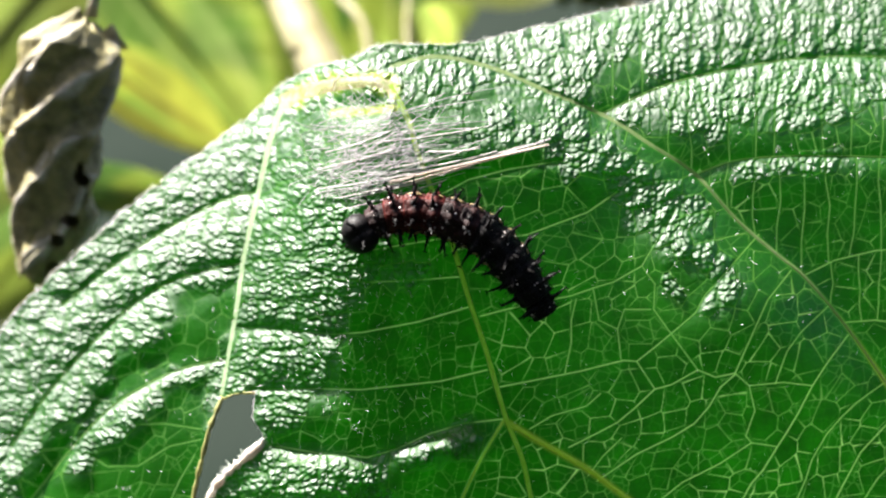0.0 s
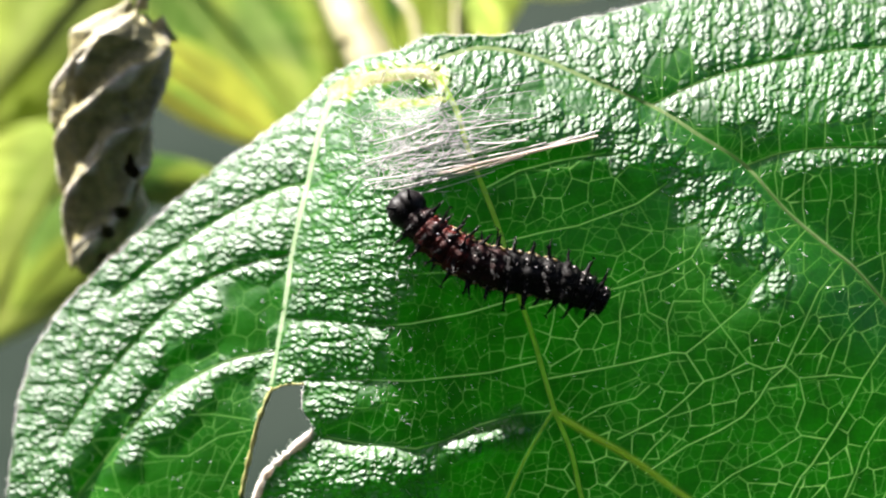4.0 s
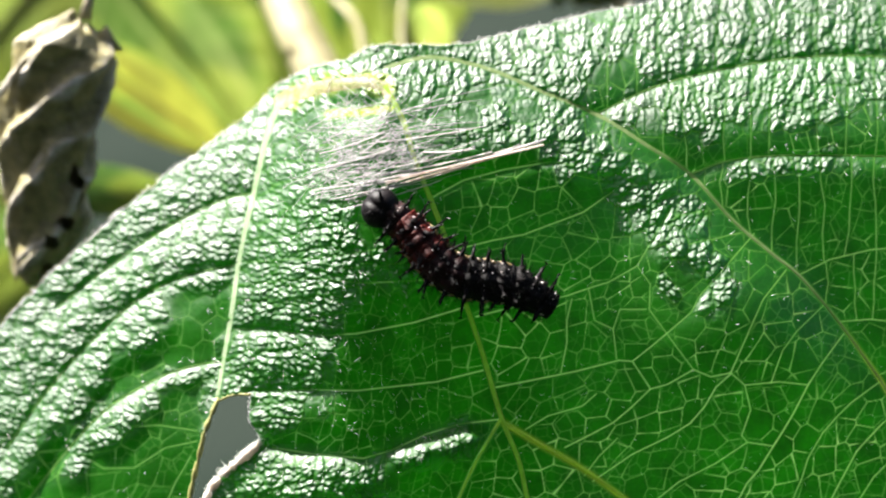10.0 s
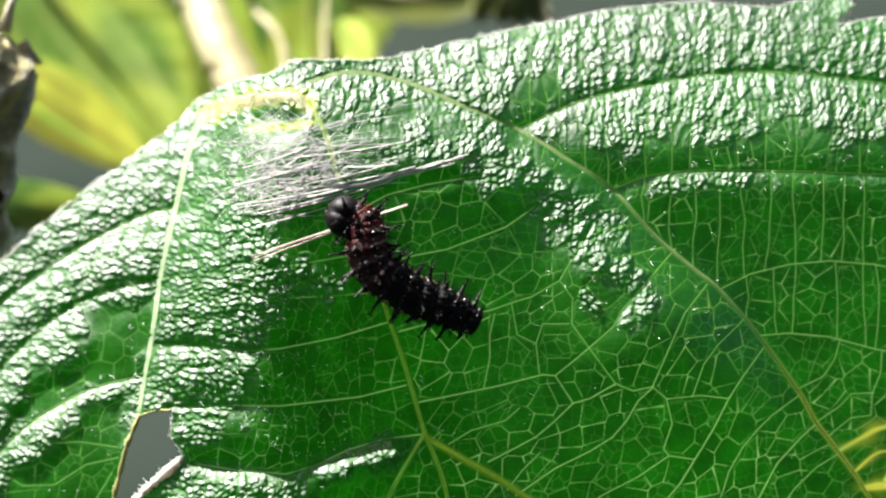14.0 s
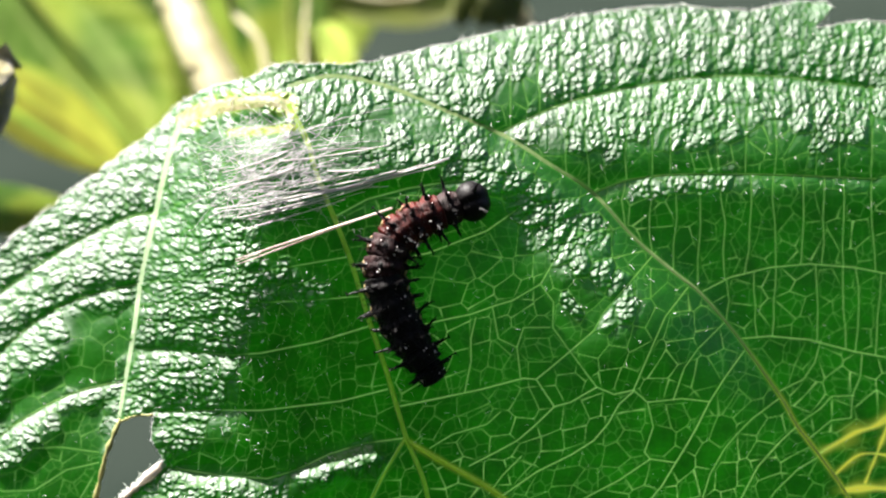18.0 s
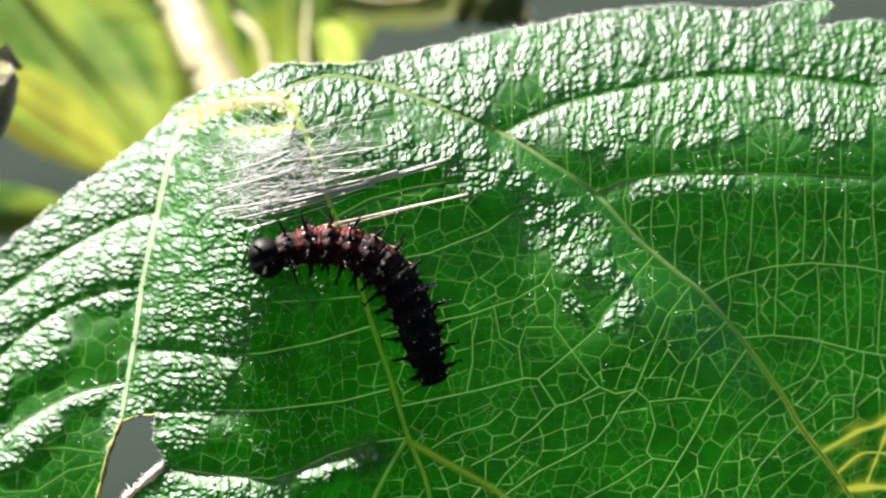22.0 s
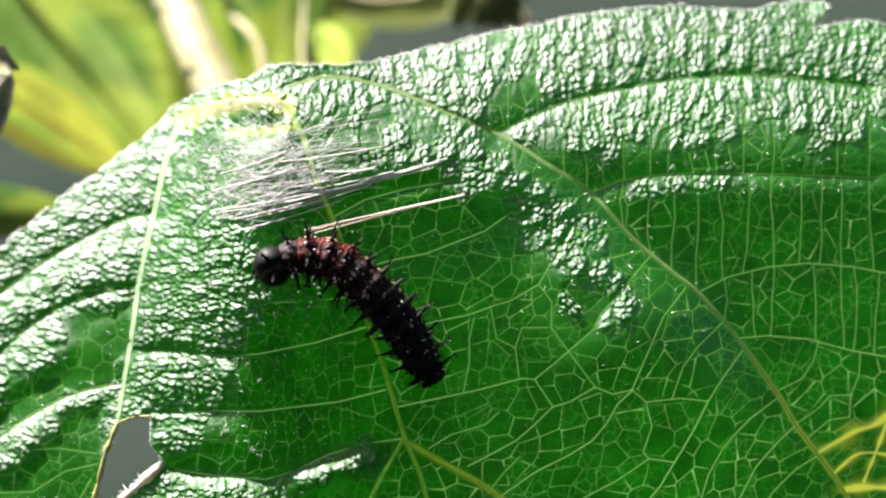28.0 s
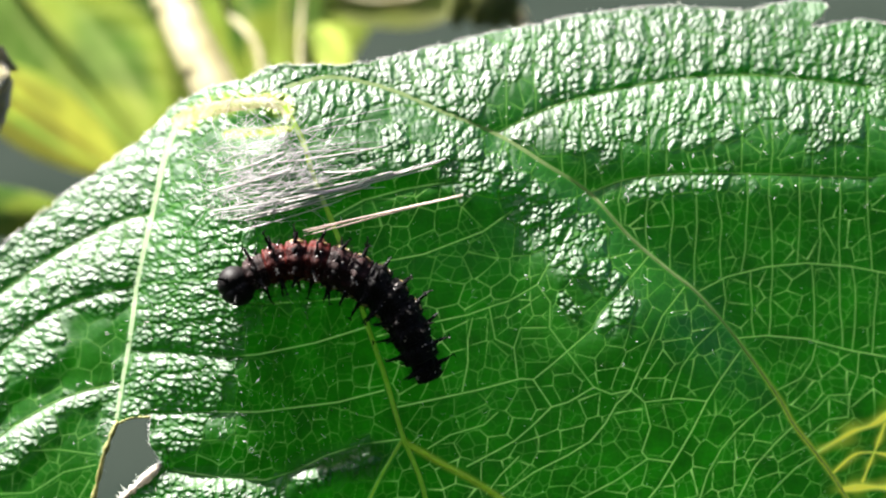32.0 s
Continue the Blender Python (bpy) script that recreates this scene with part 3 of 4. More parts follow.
# tone of light coming through: varies by cell, darker between pebbles, shade painted left of the midrib
through_tone = np.clip(0.35 + 0.35 * tone + 0.2 * tone3 + 0.25 * np.sin(PX / 130 + 0.6) * np.sin(PY / 95 + 1.9) - 0.22 * np.exp(-(small / 0.2) ** 2) - 0.12 * tone2 - 0.2 * np.exp(-((PX - 720) / 130) ** 2 - ((PY - 620) / 180) ** 2) + vein_mark, 0, 1)
yellow = np.zeros(PX.shape)
for kind, a, b, line in LINES:
    if kind == "yellow":
        d = gap(line, 170)
        yellow = np.maximum(yellow, np.exp(-(d / (5 * a)) ** 2) * (0.3 + 0.5 * np.sin(PX / 17 + PY / 13) * np.sin(PX / 29 - PY / 11)) + 0.9 * np.exp(-(d / (1.6 * a)) ** 2))
        vein_mark = np.maximum(vein_mark, np.exp(-(d / (1.1 * a)) ** 2))
yellow = np.clip(yellow, 0, 1) * np.clip((PX - 1620) / 50, 0, 1)
yellow = np.maximum(yellow, 0.8 * np.exp(-(gap(ridge, 60) / 4) ** 2) * np.clip((PX - 1480) / 130, 0, 1))
yellow = np.maximum(yellow, np.exp(-(gap([(590, 200), (640, 198), (700, 190)], 100) / 6) ** 2) * 0.8)
joint_patch = patch(((515, 178), (560, 155), (640, 142), (690, 152)), 17, 8)
yellow = np.maximum(yellow, joint_patch * np.clip(0.34 + 0.3 * np.sin(PX / 9 + PY / 14) * np.sin(PX / 15 - PY / 8), 0, 0.6))
yellow = np.maximum(yellow, 0.5 * np.exp(-(gap(LINES[3][3], 60) / 5) ** 2))


def blade_height(x, y):
    """Height of the blade at a place on the plan, by its nearest grid point."""
    i = int(np.clip(np.searchsorted(gx, x), 0, len(gx) - 1))
    j = int(np.clip(np.searchsorted(gy, y), 0, len(gy) - 1))
    return float(HEIGHT[j, i])


def build_blade():
    keep = inside(PX, PY, EDGE) & ~inside(PX, PY, TEAR)
    n, m = PX.shape
    k = np.arange(n * m).reshape(n, m)
    quad = keep[:-1, :-1] & keep[1:, :-1] & keep[1:, 1:] & keep[:-1, 1:]
    faces = np.stack([k[1:, :-1], k[1:, 1:], k[:-1, 1:], k[:-1, :-1]], -1)[quad]
    used = np.unique(faces)
    index = np.full(n * m, -1)
    index[used] = np.arange(len(used))
    faces = index[faces]
    spots = lift(PX, PY, HEIGHT).reshape(-1, 3)[used]
    marks = vein_mark.reshape(-1)[used], yellow.reshape(-1)[used], pucker.reshape(-1)[used], through_tone.reshape(-1)[used], matte.reshape(-1)[used]
    # a lip of the blade's thickness all round
    edges = np.concatenate([faces[:, [a, (a + 1) % 4]] for a in range(4)])
    key = np.sort(edges, 1)
    _, first, count = np.unique(key[:, 0] * 10 ** 7 + key[:, 1], return_index=True, return_counts=True)
    rim = edges[first[count == 1]]
    ends = np.unique(rim)
    low = np.full(len(spots), -1)
    low[ends] = len(spots) + np.arange(len(ends))
    spots = np.concatenate([spots, spots[ends] - (0, 0, 0.00028)])
    lip = np.stack([rim[:, 1], rim[:, 0], low[rim[:, 0]], low[rim[:, 1]]], 1)
    faces = np.concatenate([faces, lip])
    me = bpy.data.meshes.new("blade")
    me.vertices.add(len(spots))
    me.vertices.foreach_set("co", spots.astype(np.float32).ravel())
    me.loops.add(faces.size)
    me.loops.foreach_set("vertex_index", faces.ravel().astype(np.int32))
    me.polygons.add(len(faces))
    me.polygons.foreach_set("loop_start", np.arange(0, faces.size, 4, dtype=np.int32))
    me.update(calc_edges=True)
    me.validate()
    for title, values in zip(("vein", "yellowing", "pucker", "through_tone", "cutback"), marks):
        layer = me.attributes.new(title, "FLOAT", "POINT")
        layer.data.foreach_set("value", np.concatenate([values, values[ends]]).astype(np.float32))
    return me


part("blade", build_blade(), BLADE, leaf, "puckered green leaf blade")


def vein_strip(a, b, line, proud):
    """A vein let into the blade: a low rounded strip that follows its surface."""
    line = even(line, max(16, len(line) * 2))
    line = line[inside(line[:, 0], line[:, 1], EDGE) & ~inside(line[:, 0], line[:, 1], TEAR)]
    way = np.gradient(line, axis=0)
    way /= np.linalg.norm(way, axis=1)[:, None] + 1e-9
    across = np.stack([-way[:, 1], way[:, 0]], 1)
    half = np.linspace(a, b, len(line)) + 0.5
    rows = []
    for q, up in ((-1, -0.4), (-0.55, 0.8), (0, 1.2), (0.55, 0.8), (1, -0.4)):
        p = line + across * (half * q)[:, None]
        z = np.array([blade_height(x, y) for x, y in p])
        z = np.convolve(np.pad(z, 2, "edge"), np.ones(5) / 5, "valid")
        rows.append(lift(p[:, 0], p[:, 1], z + up * proud))
    return sheet("vein", np.stack(rows, 0))


STRIPS = {"pale": ("main_vein", 0.95, PALE_VEIN), "main": ("main_vein", 0.9, VEIN), "ridge": ("main_vein", 0.75, RIB),
          "side": ("vein", 0.25, SIDE_VEIN)}
for kind, a, b, line in LINES:
    if kind in ("thin", "flush", "yellow"):
        continue
    title, swell, skin = STRIPS[kind]
    part(title, vein_strip(a * swell, b * swell, line, 2.2 if kind == "main" else 1.0), skin, leaf)

# the stalk's joint at the top, and the stalk behind it
joint = [(502, 182), (522, 168), (560, 157), (610, 148), (660, 145), (688, 154), (702, 178)]
part("stalk_joint", vein_strip(13, 8, curve_through(joint, 6), 1.5), STALK, leaf, "pale yellow stalk joint")
sl = even(curve_through([(606, 150, blade_height(606, 150) - 14), (600, 150, blade_height(606, 150) - 90), (560, 160, -420), (520, 320, -900), (500, 700, -1500)], 8), 30)
part("stalk", tube(bmesh.new(), lift(sl[:, 0], sl[:, 1], sl[:, 2]).tolist(), 18 * UNIT, 9), STALK, leaf, "pale green leaf stalk")

# rims of the eaten hole
for pts, r in (([(394, 702), (372, 756), (360, 802), (348, 852), (338, 900)], 6.0), ([(470, 780), (440, 806), (405, 836), (380, 864), (364, 906)], 9.5),
               ([(396, 706), (420, 697), (450, 696)], 3.0)):
    line = even(curve_through([(x, y, blade_height(x + (6 if r > 7 else 0), y) + 1) for x, y in pts], 8), 24)
    wave = [r * UNIT * (0.75 + 0.9 * noise.noise((i * 0.9, r, 1))) for i in range(24)]
    part("torn_edge", tube(bmesh.new(), lift(line[:, 0], line[:, 1], line[:, 2]).tolist(), wave, 7), FUZZ if r > 7 else RIM, leaf, "pale fuzzy torn edge" if r > 7 else "yellowed torn edge")


# dark dried bits on the rim
for pts in ([(366, 772), (362, 786), (364, 800)], [(382, 728), (378, 738)]):
    line = even(curve_through([(x, y, blade_height(x - 8, y) + 7) for x, y in pts], 6), 8)
    part("dried_bit", tube(bmesh.new(), lift(line[:, 0], line[:, 1], line[:, 2]).tolist(), [q * UNIT for q in (0.8, 1.8, 2.4, 2.0, 2.6, 2.2, 1.6, 0.6)], 6), HORN, leaf, "dark dried bit on the torn edge")


def hairs(places, length, thick, seed):
    """Fine bristles: three-sided spikes that lean at random. places: x, y, lean x, lean y, out."""
    rng = random.Random(seed)
    spots, faces = [], []
    for x, y, dx, dy, out in places:
        z = blade_height(x, y)
        l = length * rng.uniform(0.5, 1.3)
        tip = np.array([x + l * (dx + rng.uniform(-0.5, 0.5)), y + l * (dy + rng.uniform(-0.5, 0.5)), z + l * (out + rng.uniform(-0.2, 0.4))])
        n0 = len(spots)
        spots += [(x - thick, y, z - 1), (x + thick, y - thick, z - 1), (x, y + thick, z), tuple(tip)]
        faces += [(n0, n0 + 1, n0 + 3), (n0 + 1, n0 + 2, n0 + 3), (n0 + 2, n0, n0 + 3)]
    s = np.array(spots)
    me = bpy.data.meshes.new("bristles")
    me.from_pydata(lift(s[:, 0], s[:, 1], s[:, 2]).tolist(), [], faces)
    me.update()
    return me


rng = random.Random(11)
fringe = []
for line, n, grow in ((EDGE[:260], 1500, 1), (TEAR, 260, -0.6), (np.array([(470, 778), (440, 803), (405, 832), (380, 860), (364, 902)]), 240, 0.9), (np.array([(466, 784), (436, 809), (401, 838), (376, 866)]), 160, 1.4)):
    pts = even(np.vstack([line, line[:1]]) if grow < 0 else line, n)
    mid = pts.mean(0)
    for i in range(1, n - 1):
        t = pts[i + 1] - pts[i - 1]
        nrm = np.array([t[1], -t[0]]) / (np.hypot(*t) + 1e-9)
        fringe.append((*(pts[i] - 2 * grow * nrm), *(nrm * grow), 0.3))
tagged(part("bristles", hairs(fringe, 6, 0.35, 5), HAIR, leaf, "fine white hairs along the leaf edge"), kind="stuff")
fluff = []
for i in range(900):
    s = rng.random() * 3.99
    k = int(s)
    way = ((470, 778), (440, 803), (405, 832), (380, 860), (364, 902))
    x, y = (way[k][c] + (s - k) * (way[k + 1][c] - way[k][c]) for c in (0, 1))
    fluff.append((x + rng.uniform(-5, 7), y + rng.uniform(-5, 7), rng.uniform(-1, 0.5), rng.uniform(-0.6, 0.6), 0.8))
tagged(part("bristles", hairs(fluff, 9, 0.5, 8), HAIR, leaf, "white fuzz on the torn edge"), kind="stuff")
down = []
while len(down) < 2600:
    x, y = rng.uniform(-60, 1780), rng.uniform(-10, 930)
    close = float(pucker[np.searchsorted(gy, y), np.searchsorted(gx, x)])
    if rng.random() < 0.22 + 2 * close and inside(np.array(x), np.array(y), EDGE) and not inside(np.array(x), np.array(y), TEAR):
        down.append((x, y, rng.uniform(-1, 1), rng.uniform(-1, 0.6), 0.5))
for _ in range(190):
    down.append((rng.gauss(655, 55), rng.uniform(440, 780), rng.uniform(-1, 1), rng.uniform(-1, 0.6), 0.8))
tagged(part("bristles", hairs(down, 8, 0.45, 6), HAIR, leaf, "sparse white hairs on the leaf"), kind="stuff")

# ---- silk on the leaf ----
web = root("silk_web", LEAF, "white silk threads spun in a mat across the leaf", "silk")


def thread(bm, x0, y0, x1, y1, r, sag, high):
    line = []
    for s in np.linspace(0, 1, 9):
        x, y = x0 + s * (x1 - x0), y0 + s * (y1 - y0) + sag * 4 * s * (1 - s)
        line.append((x, y, blade_height(x, y) * 1.0))
    l = np.array(line)
    straight = np.linspace(l[0, 2], l[-1, 2], 9)
    l[:, 2] = np.maximum(straight, l[:, 2]) + high
    return tube(bm, lift(l[:, 0], l[:, 1], l[:, 2]).tolist(), r * UNIT, 4)


for x0, y0, x1, y1, r in ((690, 322, 975, 246, 2.4), (640, 330, 950, 262, 1.8), (700, 305, 880, 268, 2.0), (620, 352, 840, 292, 2.0), (760, 268, 850, 262, 2.2),
                          (560, 335, 760, 300, 1.6), (600, 372, 790, 318, 1.4), (560, 300, 700, 262, 1.6), (575, 270, 690, 232, 1.5), (680, 250, 870, 222, 1.5),
                          (690, 316, 965, 252, 1.6), (720, 312, 930, 256, 1.2), (640, 342, 900, 270, 1.2), (700, 296, 850, 258, 1.2), (600, 350, 780, 306, 1.2)):
    part("silk_strand", thread(bmesh.new(), x0, y0, x1, y1, 0.6 * r, 3, 7.0), SILK, web)
bm = bmesh.new()
for off in (-1.6, 0.2, 1.7):
    tube(bm, [(UNIT * s * 292, UNIT * (off * (1.6 - s) + 2 * math.sin(3 * s + off)), UNIT * (5 * math.sin(3 * s) + off)) for s in np.linspace(0, 1, 14)], [UNIT * (0.7 + 1.1 * s * (1.25 - s) * 2) for s in np.linspace(0, 1, 14)], 6)
LATE = part("silk_strand", bm, TAN_SILK, web, "fresh tan strand of silk")
bm = bmesh.new()
rng = random.Random(21)
for k in range(60):
    a = rng.random()
    x0, y0 = rng.uniform(545, 660), rng.uniform(220, 350)
    x1, y1 = x0 + rng.uniform(60, 270), y0 - rng.uniform(-5, 75)
    thread(bm, x0, y0, x1, max(150, y1), rng.uniform(0.22, 0.55), rng.uniform(-10, 10), rng.uniform(3, 8))
for k in range(320):
    x0, y0 = rng.uniform(560, 760), rng.uniform(190, 330)
    thread(bm, x0, y0, x0 + rng.uniform(-70, 70), y0 + rng.uniform(-60, 60), rng.uniform(0.16, 0.4), rng.uniform(-9, 9), rng.uniform(2, 8))
tagged(part("silk_mat", bm, SILK_MAT, web, "mat of fine crossing silk threads"), kind="stuff")


# ---- what hangs and grows behind ----
def behind(x, y, depth):
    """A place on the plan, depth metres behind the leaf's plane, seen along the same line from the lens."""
    k = UNIT * (1 + depth / REACH)
    return Vector(((x - 784) * k, (441 - y) * k, -depth))


def build_dry_leaf():
    deep = 0.034
    middle = behind(95, 250, deep)
    rt = root("dried_leaf", LEAF @ Matrix.Translation(middle), "grey-brown dried leaf rolled up and hanging", "leaf")
    k = UNIT * (1 + deep / REACH)
    n, m = 150, 120
    g, crests = np.zeros((n, m, 3)), []
    for i in range(n):
        s = i / (n - 1)
        cx = np.interp(s, [0, 0.11, 0.3, 0.46, 0.7, 0.94, 1], [56, 34, 4, -9, -4, -20, -26])
        cy = -218 + 468 * s
        half = np.interp(s, [0, 0.04, 0.113, 0.3, 0.46, 0.7, 0.85, 0.94, 1], [14, 52, 88, 90, 86, 74, 60, 46, 38])
        for j in range(m):
            a = -0.5 + 2 * math.pi * 1.12 * j / (m - 1)
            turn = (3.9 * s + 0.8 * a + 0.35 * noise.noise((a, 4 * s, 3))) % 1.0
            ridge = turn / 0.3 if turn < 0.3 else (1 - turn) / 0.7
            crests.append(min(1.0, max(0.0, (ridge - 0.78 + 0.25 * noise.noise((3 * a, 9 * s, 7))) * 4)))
            fold = 0.30 * ridge ** 1.3 - 0.13 + 0.07 * noise.noise((2.2 * math.cos(a), 2.2 * math.sin(a), 6 * s))
            wrinkle = 0.035 * noise.noise((8 * math.cos(a), 8 * math.sin(a), 24 * s)) + 0.02 * noise.noise((20 * math.cos(a), 20 * math.sin(a), 60 * s))
            r = half * (1 + fold + wrinkle) * (1 - 0.12 * j / (m - 1))
            ragged_end = 16 * noise.noise((a * 3, 5, 1)) * max(0, abs(2 * s - 1) - 0.9) * 10
            g[i, j] = ((cx + r * math.sin(a)) * k, -(cy + ragged_end + 16 * math.sin(a)) * k, r * 0.75 * math.cos(a) * k)
    # eaten through in a few spots
    keep = np.ones((n - 1, m - 1), bool)
    for si, sj, ri, rj in ((0.58, 0.20, 5, 3), (0.66, 0.22, 7, 3), (0.74, 0.17, 4, 5), (0.82, 0.10, 4, 8), (0.53, 0.21, 3, 2), (0.93, 0.15, 6, 6)):
        ii, jj = np.mgrid[0:n - 1, 0:m - 1]
        keep &= ((ii - si * n) / ri) ** 2 + ((jj - sj * m) / rj) ** 2 > 1
    q = np.arange(n * m).reshape(n, m)
    quads = np.stack([q[:-1, :-1], q[1:, :-1], q[1:, 1:], q[:-1, 1:]], -1)[keep]
    me = bpy.data.meshes.new("rolled_blade")
    me.from_pydata(g.reshape(-1, 3).tolist(), [], quads.tolist())
    me.update()
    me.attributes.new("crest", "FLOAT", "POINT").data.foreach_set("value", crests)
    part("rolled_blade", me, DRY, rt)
    part("dry_stalk", tube(bmesh.new(), [behind(160, 30, deep) - middle, behind(172, -20, deep) - middle, behind(205, -70, deep) - middle], [12 * k, 7 * k, 5 * k], 8), DRY_RIB, rt)
    part("torn_flap", tube(bmesh.new(), [behind(185, 55, deep) - middle, behind(206, 78, deep) - middle, behind(226, 86, deep) - middle], [20 * k, 13 * k, 2 * k], 8, 0.5), DRY, rt)


build_dry_leaf()


shrub = root("shrub", LEAF @ Matrix.Translation(behind(200, -60, 0.15)), "sunlit yellow-green shrub with broad leaves behind", "shrub")
TO_SHRUB = -behind(200, -60, 0.15)


def far_leaf(base, tip, depth, tip_depth, width, cup, label, ribs=6, twist=0.0, mat=None, most=0.25):
    """A soft leaf behind: blade with midrib and side veins, from a base on the plan to its tip."""
    a, b = behind(*base, depth), behind(*tip, tip_depth)
    way = b - a
    length = way.length
    along = way.normalized()
    side = along.cross(Vector((math.sin(twist), 0, math.cos(twist)))).normalized()
    out = side.cross(along).normalized()
    n, m = 44, 29
    g = np.zeros((n, m, 3))
    marks = []
    for i in range(n):
        s = i / (n - 1)
        w = width * UNIT * (1 + depth / REACH) * (math.sin(math.pi * min(1, 0.06 + 0.94 * s ** 0.75)) ** 0.8 + 0.02)
        for j in range(m):
            q = 2 * j / (m - 1) - 1
            rib = math.cos((s * ribs * 1.6 - abs(q) * 1.8) * 2 * math.pi)
            p = along * (length * s) + side * (w * q) + out * (cup * w * (q * q - 0.3) + 0.012 * w * rib * abs(q) + 0.05 * w * noise.noise((3 * s, 2 * q, width)))
            g[i, j] = p
            streak = noise.noise((4.5 * q, 0.9 * s, width)) + 0.5 * noise.noise((11 * q, 1.6 * s, width + 7))
            marks.append(max(0.0, 0.25 * max(0.0, rib) ** 6 * abs(q), min(most, 1.6 * most * streak - 0.05)))
    me = sheet("blade", g)
    layer = me.attributes.new("vein", "FLOAT", "POINT")
    layer.data.foreach_set("value", marks)
    layer = me.attributes.new("through_tone", "FLOAT", "POINT")
    layer.data.foreach_set("value", [0.5 + 0.5 * noise.noise((i * 0.05, j * 0.3, width + 2)) for i in range(n) for j in range(m)])
    layer = me.attributes.new("yellowing", "FLOAT", "POINT")
    layer.data.foreach_set("value", [min(0.06, max(0, 0.2 * noise.noise((3 * i / n, 3 * j / m, width)) + 0.3 * (i / n) ** 3)) for i in range(n) for j in range(m)])
    rt = part("leaf", me, mat or FAR_LEAF, shrub, label)
    rt.location = a + TO_SHRUB
    bm = bmesh.new()
    tube(bm, [Vector(g[i, m // 2]) for i in range(0, n, 3)], [width * UNIT * (0.09 - 0.07 * i / n) for i in range(0, n, 3)], 7)
    part("midrib", bm, FAR_VEIN, rt)
    return rt


BRIGHT, GREEN = "bright yellow-green leaf lit by the sun from behind", "mid-green leaf lit by the sun from behind"
far_leaf((200, -80), (490, 270), 0.14, 0.18, 150, 0.3, BRIGHT, twist=0.2)
far_leaf((290, -230), (560, 190), 0.20, 0.22, 150, 0.25, GREEN, twist=0.1, mat=FAR_GREEN)
far_leaf((150, 90), (420, 275), 0.12, 0.14, 66, 0.3, "yellowing leaf with green streaks", twist=-0.1, mat=FAR_YELLOW, most=0.9)
far_leaf((150, -120), (-170, 260), 0.165, 0.20, 230, 0.2, BRIGHT, twist=0.1, mat=FAR_SUNLIT)
far_leaf((170, -40), (-150, 170), 0.23, 0.24, 190, 0.15, BRIGHT, twist=0.1, mat=FAR_SUNLIT)
far_leaf((60, 250), (-150, 640), 0.16, 0.17, 150, 0.2, BRIGHT, twist=0.2, mat=FAR_SUNLIT)
far_leaf((60, 110), (-40, 430), 0.19, 0.22, 120, 0.25, GREEN, twist=0.2, mat=FAR_SUNLIT)
far_leaf((150, 330), (-70, 570), 0.12, 0.14, 80, 0.25, BRIGHT, twist=0.35)
far_leaf((90, 325), (360, 352), 0.10, 0.11, 46, 0.3, GREEN, twist=0.3, mat=FAR_GREEN)
far_leaf((560, -170), (640, 130), 0.12, 0.15, 95, 0.35, GREEN, twist=0.2, mat=FAR_GREEN)
far_leaf((690, -170), (700, 110), 0.14, 0.17, 90, 0.3, BRIGHT, twist=-0.1)
far_leaf((1020, -60), (755, -25), 0.13, 0.14, 62, 0.2, BRIGHT, twist=0.1, mat=FAR_SUNLIT)
far_leaf((805, -170), (765, 110), 0.15, 0.18, 80, 0.3, BRIGHT, twist=0.2)
far_leaf((745, 10), (800, 130), 0.13, 0.14, 42, 0.3, BRIGHT, twist=0.1, mat=FAR_SUNLIT)


def far_stem(points, r0, r1, label, mat=FAR_VEIN):
    pts = [behind(*p) for p in points]
    line = even(curve_through([tuple(p - pts[0]) for p in pts], 8), 24)
    rt = part("stem", tube(bmesh.new(), line.tolist(), (np.linspace(r0, r1, 24) * UNIT * 1.3).tolist(), 9), mat, shrub, label)
    rt.location = pts[0] + TO_SHRUB
    for s in (0.35, 0.7):
        p = Vector(line[int(s * 23)])
        bm = bmesh.new()
        tube(bm, [p + Vector((0, 0.0006, 0)), p, p - Vector((0, 0.0006, 0))], [r0 * UNIT * 1.2, r0 * UNIT * 1.6, r0 * UNIT * 1.2], 9)
        part("node", bm, mat, rt)


far_stem([(470, -140, 0.12), (505, -20, 0.11), (545, 70, 0.10), (610, 200, 0.09)], 46, 50, "thick pale yellow stem blurred behind the leaf")
far_stem([(570, -140, 0.12), (592, -20, 0.12), (622, 15, 0.115), (648, 60, 0.11), (660, 200, 0.10)], 9, 11, "thin pale stem blurred behind the leaf")
far_stem([(735, -140, 0.12), (725, -30, 0.12), (720, 60, 0.11), (730, 200, 0.10)], 6, 7, "thin pale stem blurred behind the leaf")
far_stem([(770, -75, 0.125), (800, -42, 0.125), (865, -32, 0.125), (930, -42, 0.125), (965, -80, 0.125)], 11, 11, "cream tube standing in for a sunlit leaf edge")
far_stem([(1060, -160, 0.12), (1085, -50, 0.12), (1115, 10, 0.11), (1150, 160, 0.10)], 15, 17, "thin pinkish stem behind the leaf")


main_stem = even(curve_through([tuple(behind(*p) + TO_SHRUB) for p in ((610, 200, 0.09), (800, 400, 0.12), (880, 640, 0.17))], 8), 16)
foot = main_stem[-1] + np.array((0.0, -0.906, -0.423)) * 1.0
line = np.vstack([main_stem, [main_stem[-1] + (foot - main_stem[-1]) * q + np.array((0.01 * math.sin(5 * q), 0, 0)) for q in np.linspace(0.1, 1.1, 14)]])
